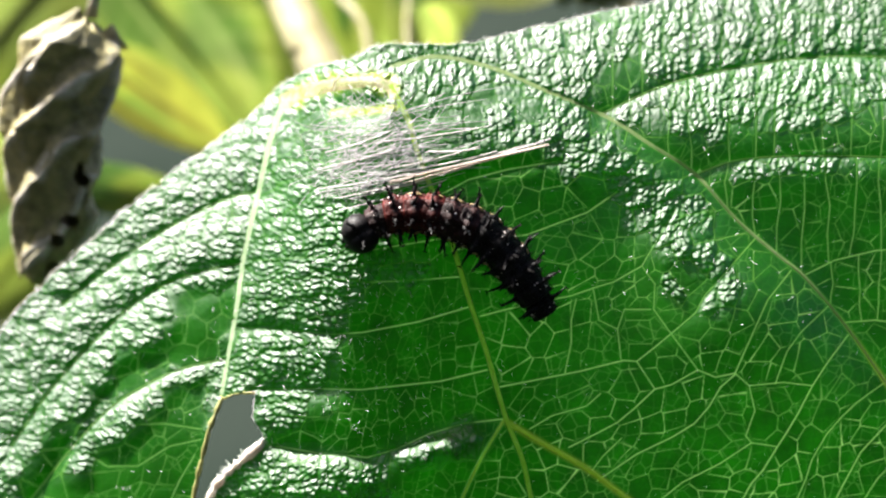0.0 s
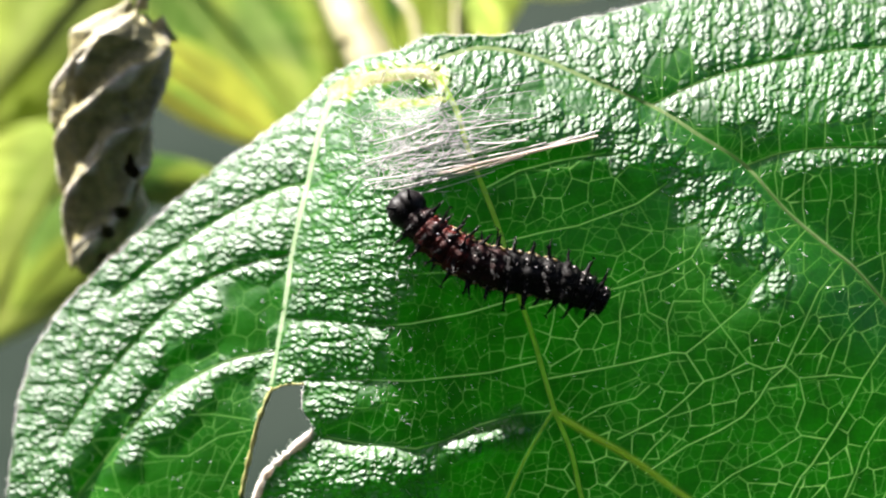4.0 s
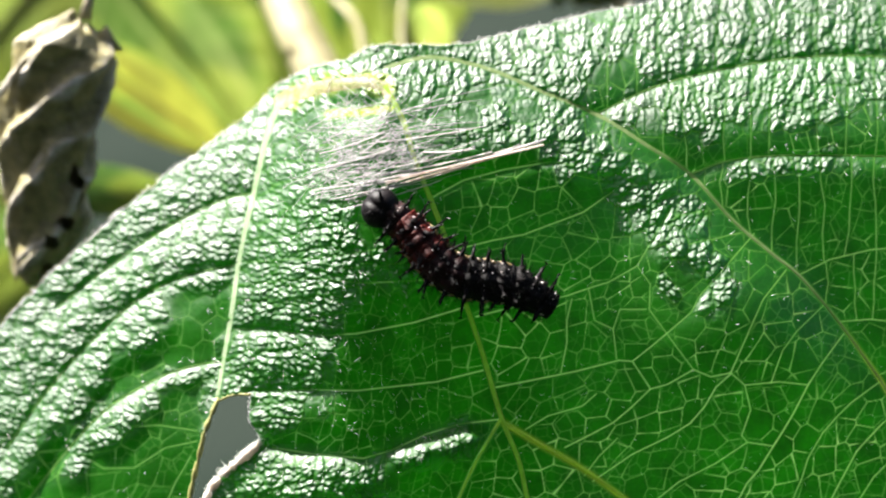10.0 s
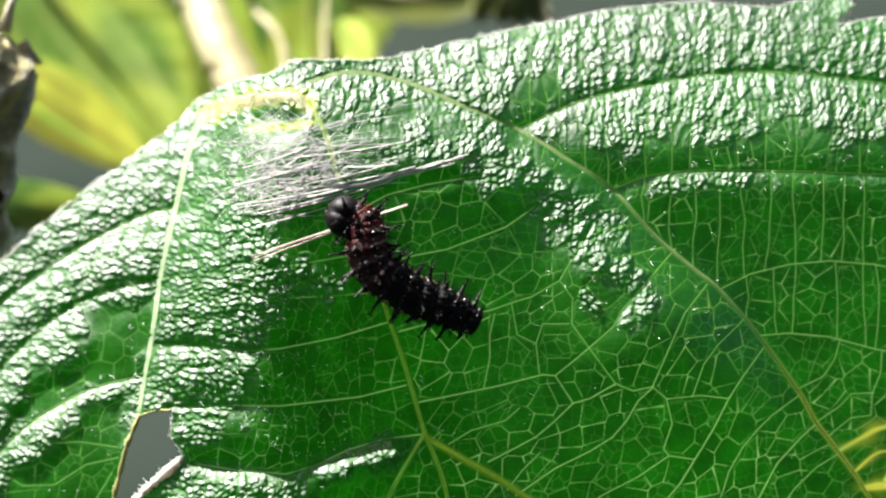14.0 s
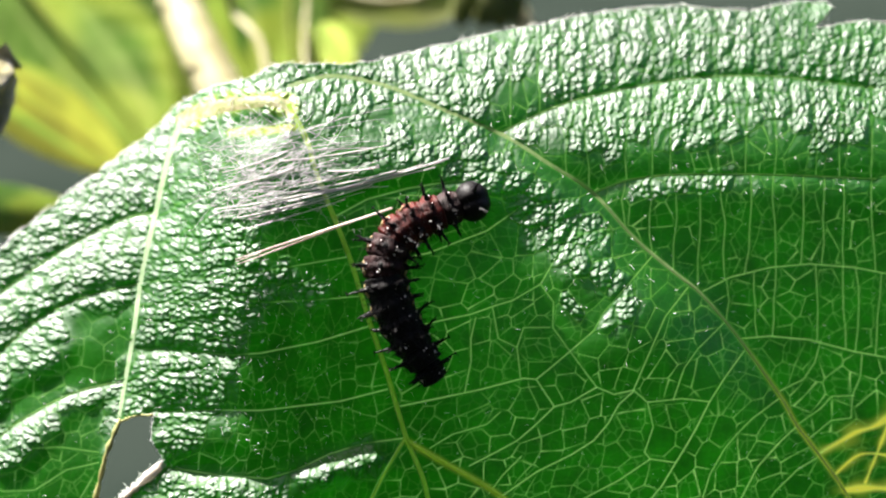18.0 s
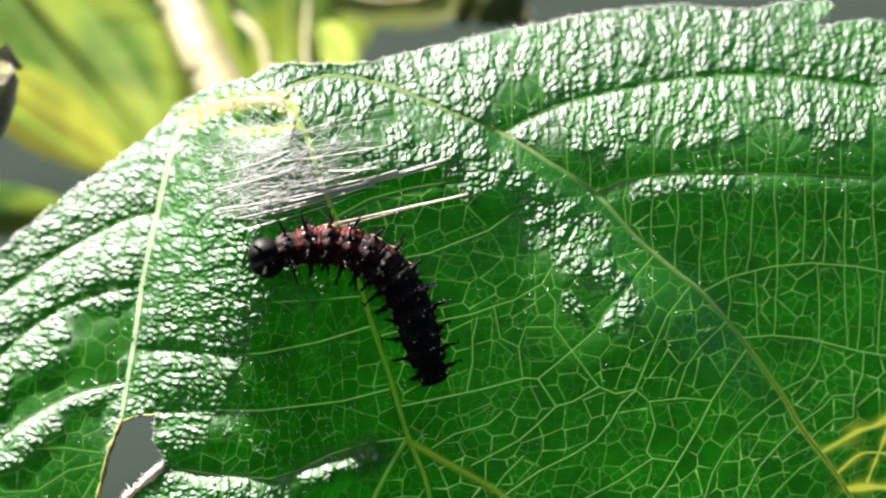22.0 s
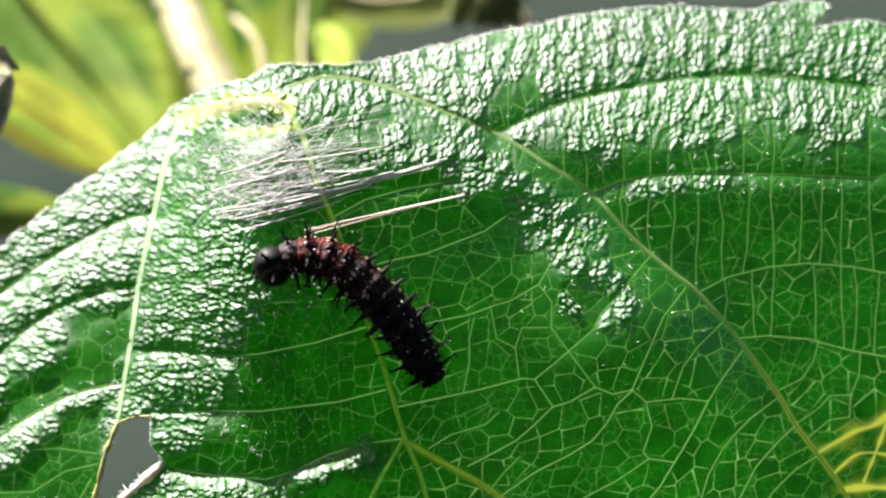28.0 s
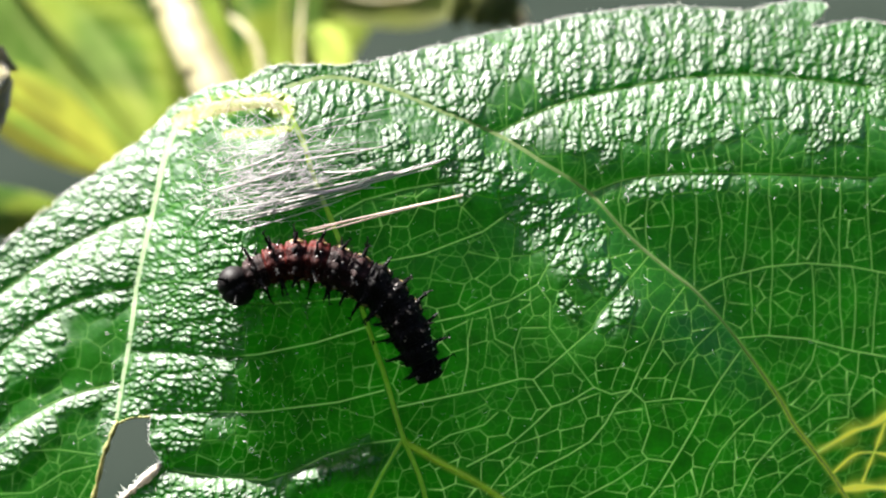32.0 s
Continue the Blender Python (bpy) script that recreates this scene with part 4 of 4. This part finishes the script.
part("main_stem", tube(bmesh.new(), line.tolist(), np.linspace(0.0025, 0.009, len(line)).tolist(), 10), FAR_VEIN, shrub, "woody main stem rooted in the ground")


def build_bud():
    bm = bmesh.new()
    tube(bm, [(0, 0.012, 0), (0, 0.006, 0), (0, 0, 0)], [0.0009, 0.0012, 0.0018], 8)
    rt = part("bud", bm, BUD, shrub, "speckled green bud")
    rt.location = behind(1047, -4, 0.11) + TO_SHRUB
    rng2 = random.Random(3)
    for k in range(14):
        bm = bmesh.new()
        a = rng2.uniform(-2.0, -1.1)
        base = Vector((rng2.uniform(-0.004, 0.004), 0.006, rng2.uniform(-0.002, 0.002)))
        tip = base + Vector((math.cos(a), math.sin(a), 0)) * 0.008
        tube(bm, [base.lerp(tip, s) for s in (0, 0.2, 0.5, 0.8, 1)], [0.0008, 0.0019, 0.0023, 0.0015, 0.0003], 8, 0.25)
        part("scale", bm, BUD, rt)


build_bud()

# ---- ground ----
ground = new("ground", bpy.data.meshes.new("ground"))
ground.data.from_pydata([(-400, -400, 0), (400, -400, 0), (400, 400, 0), (-400, 400, 0)], [], [(0, 1, 2, 3)])
ground.data.materials.append(GROUND)
tagged(ground, "grey-green bare ground far below the plant", "ground", kind="structure")

wall = new("sky_blocker", bpy.data.meshes.new("sky_blocker"))
bm = bmesh.new()
bmesh.ops.create_cube(bm, size=1, matrix=Matrix.Translation((0, -1.3, 1.6)) @ Matrix.Diagonal((7, 0.2, 3.2, 1)))
bmesh.ops.bevel(bm, geom=bm.edges[:], offset=0.01, segments=2, affect="EDGES")
bm.to_mesh(wall.data)
bm.free()
wall.data.materials.append(GROUND)
tagged(wall, "unseen plain wall added behind the camera to block sky", "wall", kind="structure")

# ---- the caterpillar ----
larva = root("caterpillar", LEAF, "black spiny caterpillar with rusty front segments", "caterpillar")
MM = 0.001
GIRTH = [1.75, 2.0, 2.15, 2.25, 2.3, 2.35, 2.35, 2.3, 2.25, 2.15, 1.95, 1.5]
LONG = 2.7


def barrel(r, length, seed):
    """One ring of the body: a plump barrel with folds, flat underneath; x runs along the body."""
    bm = bmesh.new()
    n, m = 19, 36
    rings = []
    for i in range(n):
        s = 2 * i / (n - 1) - 1
        x = 0.5 * length * math.sin(s * math.pi / 2)
        prof = (1 - abs(s) ** 2.6) ** 0.5 * (1 + 0.05 * math.cos(10 * s)) if abs(s) < 1 else 0.02
        ring = []
        for j in range(m):
            a = 2 * math.pi * j / m
            q = r * prof * (1 + 0.09 * noise.noise((3 * math.cos(a) + seed, 3 * math.sin(a), 4 * s)) + 0.05 * noise.noise((9 * math.cos(a) + seed, 9 * math.sin(a), 12 * s)) + 0.05 * math.cos(9 * a))
            ring.append(bm.verts.new((x * MM, q * math.sin(a) * MM, max(q * math.cos(a), -0.75 * r) * MM)))
        rings.append(ring)
    for a, b in zip(rings, rings[1:]):
        for j in range(m):
            bm.faces.new((a[j], b[j], b[(j + 1) % m], a[(j + 1) % m]))
    bm.faces.new(rings[0])
    bm.faces.new(rings[-1][::-1])
    return bm


def spine_mesh(length, seed):
    """A tapering spine with short side bristles, standing along z."""
    rng2 = random.Random(seed)
    bm = bmesh.new()
    bend = rng2.uniform(-0.12, 0.12)
    line = [(bend * length * s * s * MM, 0, length * s * MM) for s in (0, 0.1, 0.25, 0.34, 0.43, 0.52, 0.61, 0.7, 0.79, 0.88, 1)]
    tube(bm, line, [q * MM for q in (0.42, 0.28, 0.2, 0.17, 0.155, 0.14, 0.125, 0.105, 0.085, 0.06, 0.025)], 6, 1, (1, 0, 0))
    bm.normal_update()
    walls = [f for f in bm.faces if len(f.verts) == 4 and f.calc_center_median().z > 0.2 * length * MM]
    for f in rng2.sample(walls, 9):
        out = f.normal.copy()
        tip = bmesh.ops.extrude_discrete_faces(bm, faces=[f])["faces"][0]
        mid = tip.calc_center_median() + out * rng2.uniform(0.25, 0.55) * MM + Vector((0, 0, 0.22 * MM))
        for v in tip.verts:
            v.co = mid + (v.co - tip.calc_center_median()) * 0.06
    me = bpy.data.meshes.new("spine")
    bm.to_mesh(me)
    bm.free()
    me.materials.append(HORN)
    return me


SPINES = [spine_mesh(l, s) for s, l in enumerate((1.8, 1.4, 2.1))]
bm = bmesh.new()
tube(bm, [(0, 0, 0), (0, 0, -0.7 * MM), (0.15 * MM, 0, -1.2 * MM), (0.4 * MM, 0, -1.6 * MM)], [0.36 * MM, 0.28 * MM, 0.18 * MM, 0.05 * MM], 7, 1, (1, 0, 0))
LEG = bpy.data.meshes.new("leg")
bm.to_mesh(LEG)
bm.free()
LEG.materials.append(HORN)
bm = bmesh.new()
tube(bm, [(0, 0, 0.2 * MM), (0, 0, -0.5 * MM), (0, 0, -0.95 * MM), (0, 0, -1.1 * MM)], [0.6 * MM, 0.5 * MM, 0.48 * MM, 0.3 * MM], 9, 1, (1, 0, 0))
PROLEG = bpy.data.meshes.new("proleg")
bm.to_mesh(PROLEG)
bm.free()
PROLEG.materials.append(CUTICLE)

RINGS = []
for k, r in enumerate(GIRTH):
    ring = part("body_ring", barrel(r, LONG, k * 3.7), RUST if 1 <= k <= 3 else DARK_RUST if k in (0, 4, 5) else CUTICLE, larva, "rusty red body ring" if 1 <= k <= 3 else "black body ring tinged with rust" if k in (0, 4, 5) else "black body ring")
    RINGS.append(ring)
    rng2 = random.Random(50 + k)
    for i, a in enumerate((-100, -62, -22, 22, 62, 100)):
        sp = new("spine", SPINES[(i + k) % 3])
        sp.parent = ring
        sp.matrix_basis = pose(0.1 * MM, 0, 0, 0, 0, 0) @ pose(0, 0, 0, -a + rng2.uniform(-11, 11), 0, 0) @ pose(0, 0, (r - 0.12) * MM, 0, rng2.uniform(-26, 16), rng2.uniform(0, 360))
    bm = bmesh.new()
    for i in range(9):
        a, x = radians(rng2.choice((-75, -62, -40, -22, 22, 40, 62, 75)) + rng2.uniform(-9, 9)), rng2.uniform(-0.6, 0.5)
        p = Vector((x, r * 1.0 * math.sin(a), r * 1.0 * math.cos(a))) * MM
        bmesh.ops.create_icosphere(bm, subdivisions=1, radius=rng2.uniform(0.04, 0.15) * MM, matrix=Matrix.Translation(p))
    tagged(part("specks", bm, SPECK, ring, "tiny white dots for glints and warts"), kind="stuff")
    bm = bmesh.new()
    for i in range(70):
        a, x = radians(rng2.uniform(-115, 115)), rng2.uniform(-1.0, 1.0)
        d = Vector((rng2.uniform(-0.5, 0.2), math.sin(a), math.cos(a))).normalized()
        p = Vector((x, r * 0.93 * math.sin(a), r * 0.93 * math.cos(a))) * MM
        tube(bm, [p, p + d * rng2.uniform(0.5, 1.15) * MM], [0.035 * MM, 0.008 * MM], 3)
    tagged(part("fine_bristles", bm, HORN, ring), kind="stuff")
    if 2 <= k <= 8:
        for side in (-1, 1):
            bm = bmesh.new()
            line = [(x * MM, side * r * 0.985 * math.sin(radians(76 + 5 * math.sin(3 * x))) * (1 - 0.09 * x * x) * MM, r * 0.985 * math.cos(radians(76 + 5 * math.sin(3 * x))) * (1 - 0.09 * x * x) * MM) for x in (-0.95, -0.6, -0.2, 0.2, 0.6, 0.9)]
            tube(bm, line, [q * MM for q in (0.03, 0.17, 0.22, 0.2, 0.15, 0.03)], 7, 0.8, (0, side, 0))
            part("side_stripe", bm, CREAM, ring, "cream stripe along the flank")
    if k < 3 or 4 < k < 9 or k == 11:
        for side in (-1, 1):
            foot = new("leg" if k < 3 else "proleg", LEG if k < 3 else PROLEG)
            foot.parent = ring
            foot.matrix_basis = pose(0, side * 0.8 * MM, -0.62 * r * MM, side * 18, 0, 0)


def build_head():
    bm = bmesh.new()
    bmesh.ops.create_uvsphere(bm, u_segments=28, v_segments=18, radius=1.0)
    for v in bm.verts:
        x, y, z = v.co
        cleft = 0.13 * math.exp(-(y / 0.16) ** 2) * max(0, z + 0.3)
        v.co = Vector((x * 1.95, y * 2.2, z * 2.05)) * (1 - cleft) * MM * (1 + 0.02 * noise.noise(v.co * 5))
    hd = part("head", bm, HORN, larva, "glossy black head")
    for side in (-1, 1):
        sp = new("horn", SPINES[0])
        sp.parent = hd
        sp.matrix_basis = pose(0.2 * MM, side * 0.9 * MM, 1.6 * MM, -side * 24, 14, 0)
        bm = bmesh.new()
        tube(bm, [(1.3 * MM, side * 0.5 * MM, -0.9 * MM), (1.9 * MM, side * 0.35 * MM, -1.1 * MM), (2.1 * MM, side * 0.1 * MM, -1.2 * MM)], [0.4 * MM, 0.3 * MM, 0.08 * MM], 7)
        part("jaw", bm, HORN, hd)
        bm = bmesh.new()
        for i in range(4):
            a = radians(-60 + 40 * i)
            bmesh.ops.create_icosphere(bm, subdivisions=1, radius=0.12 * MM, matrix=Matrix.Translation(Vector((1.25, side * (1.25 + 0.25 * math.cos(a)), -0.45 + 0.35 * math.sin(a))) * MM))
        part("eye_spots", bm, HORN, hd)
    rng2 = random.Random(9)
    bm = bmesh.new()
    for i in range(60):
        d = Vector((rng2.gauss(0.3, 1), rng2.gauss(0, 1), rng2.gauss(0.3, 1))).normalized()
        p = Vector((d.x * 1.72, d.y * 2.05, d.z * 1.9)) * MM
        tube(bm, [p, p + d * rng2.uniform(0.35, 0.8) * MM], [0.03 * MM, 0.008 * MM], 3)
    tagged(part("head_hairs", bm, HORN, hd), kind="stuff")
    return hd


HEAD = build_head()

# seconds, then the body's middle line on the plan from head to tail, eight points
BODY = [
    (0, 632, 418, 682, 385, 741, 377, 800, 389, 855, 413, 897, 456, 933, 504, 965, 555),
    (0.3, 576, 415, 636, 393, 699, 397, 762, 409, 823, 429, 879, 459, 926, 503, 967, 552),
    (0.6, 572, 439, 630, 415, 692, 417, 754, 431, 816, 443, 874, 467, 925, 503, 968, 549),
    (1, 572, 462, 629, 436, 691, 431, 752, 439, 813, 452, 873, 468, 925, 502, 970, 546),
    (1.3, 574, 494, 624, 458, 684, 451, 744, 461, 804, 474, 864, 486, 922, 507, 970, 544),
    (1.6, 554, 476, 610, 448, 673, 449, 735, 460, 797, 471, 859, 485, 918, 507, 970, 543),
    (2, 628, 418, 674, 445, 717, 476, 767, 495, 821, 495, 874, 495, 923, 517, 970, 542),
    (2.3, 690, 382, 683, 437, 709, 486, 760, 506, 816, 509, 872, 506, 925, 521, 973, 550),
    (2.5, 716, 358, 694, 412, 710, 467, 754, 499, 812, 500, 870, 510, 925, 528, 975, 556),
    (4.5, 614, 384, 659, 421, 707, 455, 760, 481, 817, 495, 875, 505, 931, 521, 982, 548),
    (4.7, 693, 355, 673, 410, 698, 461, 750, 486, 808, 494, 866, 504, 922, 520, 975, 546),
    (5, 772, 358, 711, 376, 688, 429, 729, 475, 790, 489, 854, 485, 914, 504, 965, 542),
    (5.3, 709, 338, 674, 390, 672, 452, 722, 485, 784, 496, 847, 500, 908, 516, 966, 541),
    (5.6, 608, 408, 663, 411, 712, 437, 757, 469, 809, 489, 863, 504, 917, 517, 967, 541),
    (6, 583, 465, 637, 442, 695, 445, 749, 464, 804, 485, 861, 497, 916, 514, 968, 540),
    (6.3, 557, 454, 614, 430, 676, 431, 737, 445, 794, 470, 853, 490, 912, 512, 968, 539),
    (6.6, 534, 464, 593, 436, 658, 436, 722, 450, 784, 470, 848, 486, 909, 507, 967, 537),
    (7, 617, 384, 666, 412, 704, 452, 753, 477, 808, 487, 864, 492, 916, 511, 967, 534),
    (7.3, 732, 363, 690, 404, 692, 462, 743, 485, 802, 486, 861, 490, 918, 507, 970, 535),
    (7.6, 779, 340, 716, 358, 681, 409, 726, 453, 788, 473, 853, 483, 914, 508, 974, 536),
    (8, 812, 349, 756, 373, 718, 417, 748, 468, 804, 491, 865, 495, 924, 510, 978, 537),
    (8.3, 852, 315, 791, 346, 738, 389, 729, 453, 777, 494, 846, 496, 911, 515, 976, 538),
    (8.6, 838, 316, 776, 342, 725, 385, 728, 449, 779, 488, 846, 496, 910, 516, 973, 538),
    (9, 680, 363, 727, 385, 752, 430, 775, 476, 822, 494, 874, 503, 924, 516, 970, 539),
    (9.3, 611, 406, 668, 392, 722, 412, 767, 448, 810, 487, 868, 490, 923, 511, 974, 540),
    (9.6, 591, 416, 650, 396, 708, 409, 758, 444, 804, 484, 865, 494, 923, 514, 978, 541),
    (9.8, 579, 411, 640, 399, 700, 413, 752, 448, 801, 486, 861, 503, 921, 522, 980, 541),
    (10, 676, 364, 720, 393, 755, 432, 788, 472, 836, 493, 888, 498, 938, 514, 983, 542),
    (10.2, 791, 340, 768, 389, 754, 442, 773, 487, 825, 501, 879, 506, 932, 519, 981, 541),
    (10.4, 837, 362, 783, 378, 748, 422, 764, 471, 815, 498, 870, 510, 925, 524, 980, 540),
    (10.7, 884, 352, 825, 370, 772, 401, 757, 458, 796, 502, 857, 511, 918, 525, 978, 540),
    (11, 895, 332, 841, 356, 790, 387, 770, 442, 804, 489, 863, 497, 920, 517, 976, 539),
    (11.5, 922, 334, 860, 357, 804, 389, 763, 438, 785, 495, 849, 506, 912, 524, 975, 544),
    (12, 934, 324, 874, 344, 821, 378, 782, 428, 796, 487, 856, 504, 918, 519, 977, 542),
    (12.4, 940, 326, 877, 349, 817, 380, 770, 426, 786, 488, 851, 506, 916, 525, 980, 545),
    (12.7, 831, 321, 822, 374, 797, 421, 790, 471, 826, 509, 879, 520, 931, 532, 983, 547),
    (13, 716, 348, 762, 374, 778, 424, 789, 476, 834, 499, 886, 511, 937, 527, 985, 549),
    (13.3, 685, 353, 739, 359, 778, 393, 802, 441, 836, 483, 886, 503, 937, 521, 985, 546),
    (13.5, 691, 356, 744, 360, 781, 393, 802, 442, 843, 475, 890, 499, 940, 517, 986, 544),
    (15.5, 975, 286, 913, 312, 857, 350, 813, 400, 805, 464, 857, 505, 919, 530, 984, 547),
    (15.7, 976, 265, 917, 296, 864, 335, 822, 385, 815, 449, 863, 493, 921, 524, 983, 548),
    (16, 890, 294, 877, 344, 856, 391, 835, 438, 842, 484, 887, 509, 935, 526, 982, 549),
    (16.3, 759, 310, 811, 312, 846, 349, 859, 399, 867, 450, 895, 494, 935, 527, 980, 554),
    (16.5, 744, 325, 796, 325, 828, 363, 847, 411, 861, 460, 892, 500, 935, 530, 978, 557),
    (16.8, 761, 302, 808, 320, 816, 370, 823, 421, 844, 467, 883, 499, 924, 529, 962, 564),
    (17, 844, 290, 845, 336, 846, 382, 845, 428, 856, 472, 880, 510, 914, 541, 951, 568),
    (17.3, 931, 271, 874, 291, 830, 332, 820, 389, 843, 444, 873, 496, 910, 544, 950, 589),
    (17.6, 982, 287, 922, 308, 869, 341, 838, 394, 843, 456, 873, 510, 910, 561, 949, 610),
    (18, 1022, 321, 962, 340, 904, 364, 863, 410, 861, 472, 883, 531, 914, 585, 947, 638),
    (18.3, 995, 299, 943, 335, 891, 373, 844, 416, 846, 479, 872, 537, 910, 590, 949, 640),
    (18.6, 887, 302, 909, 351, 888, 399, 866, 448, 875, 500, 895, 550, 924, 596, 951, 642),
    (18.8, 815, 342, 871, 344, 899, 381, 890, 436, 884, 491, 900, 545, 923, 596, 953, 643),
    (19, 781, 373, 835, 359, 884, 380, 886, 435, 891, 490, 908, 543, 933, 593, 954, 645),
    (19.3, 760, 368, 816, 358, 867, 378, 886, 429, 885, 486, 902, 540, 925, 592, 951, 643),
    (19.6, 871, 294, 882, 348, 866, 401, 844, 451, 852, 506, 875, 556, 910, 600, 947, 641),
    (20, 1015, 301, 957, 324, 902, 355, 866, 405, 866, 467, 886, 527, 913, 584, 943, 639),
    (20.5, 1018, 302, 963, 337, 909, 372, 860, 413, 861, 476, 888, 535, 924, 588, 962, 641),
    (20.8, 938, 302, 935, 357, 906, 403, 876, 449, 878, 504, 892, 557, 918, 605, 954, 647),
    (21, 833, 321, 878, 348, 885, 400, 883, 453, 888, 505, 902, 556, 927, 603, 948, 652),
    (21.3, 765, 394, 818, 379, 868, 389, 881, 443, 879, 498, 894, 551, 918, 601, 947, 649),
    (21.6, 694, 427, 750, 410, 806, 407, 857, 434, 881, 486, 898, 541, 919, 594, 946, 646),
    (22, 640, 424, 701, 403, 766, 399, 827, 419, 877, 460, 906, 518, 923, 580, 944, 642),
    (22.5, 603, 445, 663, 415, 728, 417, 791, 442, 852, 469, 896, 518, 931, 575, 964, 634),
    (23, 596, 456, 656, 425, 721, 415, 786, 433, 843, 467, 887, 517, 918, 576, 946, 637),
    (23.5, 582, 440, 648, 421, 716, 417, 782, 434, 842, 467, 888, 518, 920, 579, 952, 640),
    (23.7, 622, 418, 683, 417, 743, 429, 800, 451, 850, 485, 888, 533, 919, 586, 949, 639),
    (24, 720, 348, 730, 403, 754, 451, 805, 472, 851, 503, 887, 544, 916, 591, 946, 638),
    (24.3, 767, 330, 729, 379, 730, 438, 782, 469, 837, 497, 883, 538, 921, 587, 953, 640),
    (24.5, 784, 314, 738, 359, 731, 419, 775, 463, 829, 498, 874, 544, 917, 592, 958, 642),
    (26.5, 665, 392, 714, 417, 764, 442, 813, 468, 859, 500, 898, 541, 925, 589, 950, 639),
    (26.7, 750, 354, 743, 406, 774, 447, 819, 476, 864, 503, 899, 543, 926, 589, 949, 637),
    (27, 780, 325, 739, 369, 735, 427, 780, 467, 834, 493, 877, 536, 907, 589, 947, 633),
    (27.2, 805, 325, 756, 363, 733, 417, 777, 459, 834, 487, 882, 528, 920, 577, 947, 634),
    (27.4, 796, 322, 751, 366, 730, 422, 776, 461, 833, 487, 881, 528, 918, 579, 948, 635),
    (27.7, 707, 357, 733, 404, 767, 445, 811, 474, 853, 507, 888, 548, 918, 592, 948, 637),
    (28, 658, 438, 710, 416, 766, 422, 812, 455, 853, 496, 890, 539, 918, 589, 948, 638),
    (28.3, 622, 430, 678, 403, 739, 410, 795, 439, 842, 480, 885, 526, 921, 577, 949, 633),
    (28.5, 594, 450, 654, 418, 721, 411, 788, 426, 847, 460, 897, 506, 934, 563, 950, 630),
    (29, 614, 436, 673, 413, 735, 419, 793, 444, 847, 477, 890, 524, 920, 579, 948, 636),
    (29.2, 687, 373, 723, 415, 768, 447, 816, 474, 865, 498, 901, 539, 928, 587, 948, 638),
    (29.4, 767, 374, 733, 416, 763, 453, 812, 478, 858, 506, 896, 545, 925, 591, 949, 640),
    (29.7, 833, 375, 774, 391, 741, 434, 782, 474, 838, 498, 883, 540, 919, 589, 950, 642),
    (30, 846, 331, 788, 361, 747, 408, 778, 462, 836, 492, 886, 532, 920, 588, 951, 644),
    (30.2, 764, 364, 732, 410, 753, 455, 800, 486, 849, 512, 891, 549, 924, 594, 950, 643),
    (30.4, 701, 377, 740, 413, 782, 445, 827, 472, 866, 507, 900, 548, 928, 593, 950, 641),
    (30.7, 645, 449, 698, 421, 755, 423, 806, 455, 855, 489, 896, 532, 926, 584, 949, 639),
    (31, 605, 453, 664, 426, 728, 426, 789, 445, 846, 475, 891, 521, 921, 578, 948, 637),
    (31.3, 595, 463, 655, 434, 720, 428, 784, 444, 842, 476, 891, 520, 927, 575, 949, 637),
    (31.5, 589, 460, 650, 428, 718, 420, 785, 436, 847, 465, 898, 512, 933, 571, 951, 638),
    (31.8, 596, 466, 649, 425, 715, 420, 779, 439, 840, 468, 886, 516, 917, 576, 947, 637),
    (32, 597, 472, 654, 437, 719, 422, 783, 439, 843, 468, 890, 514, 917, 575, 944, 635),
]


def motions():
    keys = [[] for _ in range(13)]
    for t, *flat in BODY:
        line = even(curve_through(np.array(flat, float).reshape(8, 2), 10), 60)
        place = even(line, 14)
        place = 0.5 * (place[:-1] + place[1:])
        place[0] = 0.75 * line[0] + 0.25 * line[4]
        for k in range(13):
            x, y = place[k]
            a, b = place[max(k - 1, 0)], place[min(k + 1, 12)]
            r = 1.95 if k == 0 else GIRTH[k - 1]
            high = lambda p: float(np.mean([blade_height(p[0] + i, p[1] + j) for i in (-14, 0, 14) for j in (-14, 0, 14)]))
            z = high((x, y)) + (0.8 * r + 0.35) * MM / UNIT
            here = Vector(lift(x, y, z))
            way = Vector(lift(a[0], a[1], high(a))) - Vector(lift(b[0], b[1], high(b)))
            way.normalize()
            side = Vector((0, 0, 1)).cross(way).normalized()
            up = way.cross(side).normalized()
            m = Matrix((way, side, up)).transposed().to_4x4()
            m.translation = here
            keys[k].append((t, m))
    for ob, rows in zip([HEAD] + RINGS, keys):
        walk(ob, rows)

    # the last strand lies hidden in the bundle at first, then is moved lower to fit the view
    rows = []
    for t, x, y, turn in ((0, 690, 326, 14), (10, 690, 326, 14), (11.5, 585, 430, 19), (13.5, 590, 430, 19), (20, 610, 424, 18.5), (21.5, 722, 376, 13), (32, 722, 376, 13)):
        foot = Vector(lift(x, y, max(blade_height(x + q * math.cos(radians(turn)), y - q * math.sin(radians(turn))) for q in (0, 70, 140, 210, 280)) + 8))
        rows.append((t, Matrix.Translation(foot) @ pose(0, 0, 0, 0, 0, turn)))
    walk(LATE, rows)


motions()
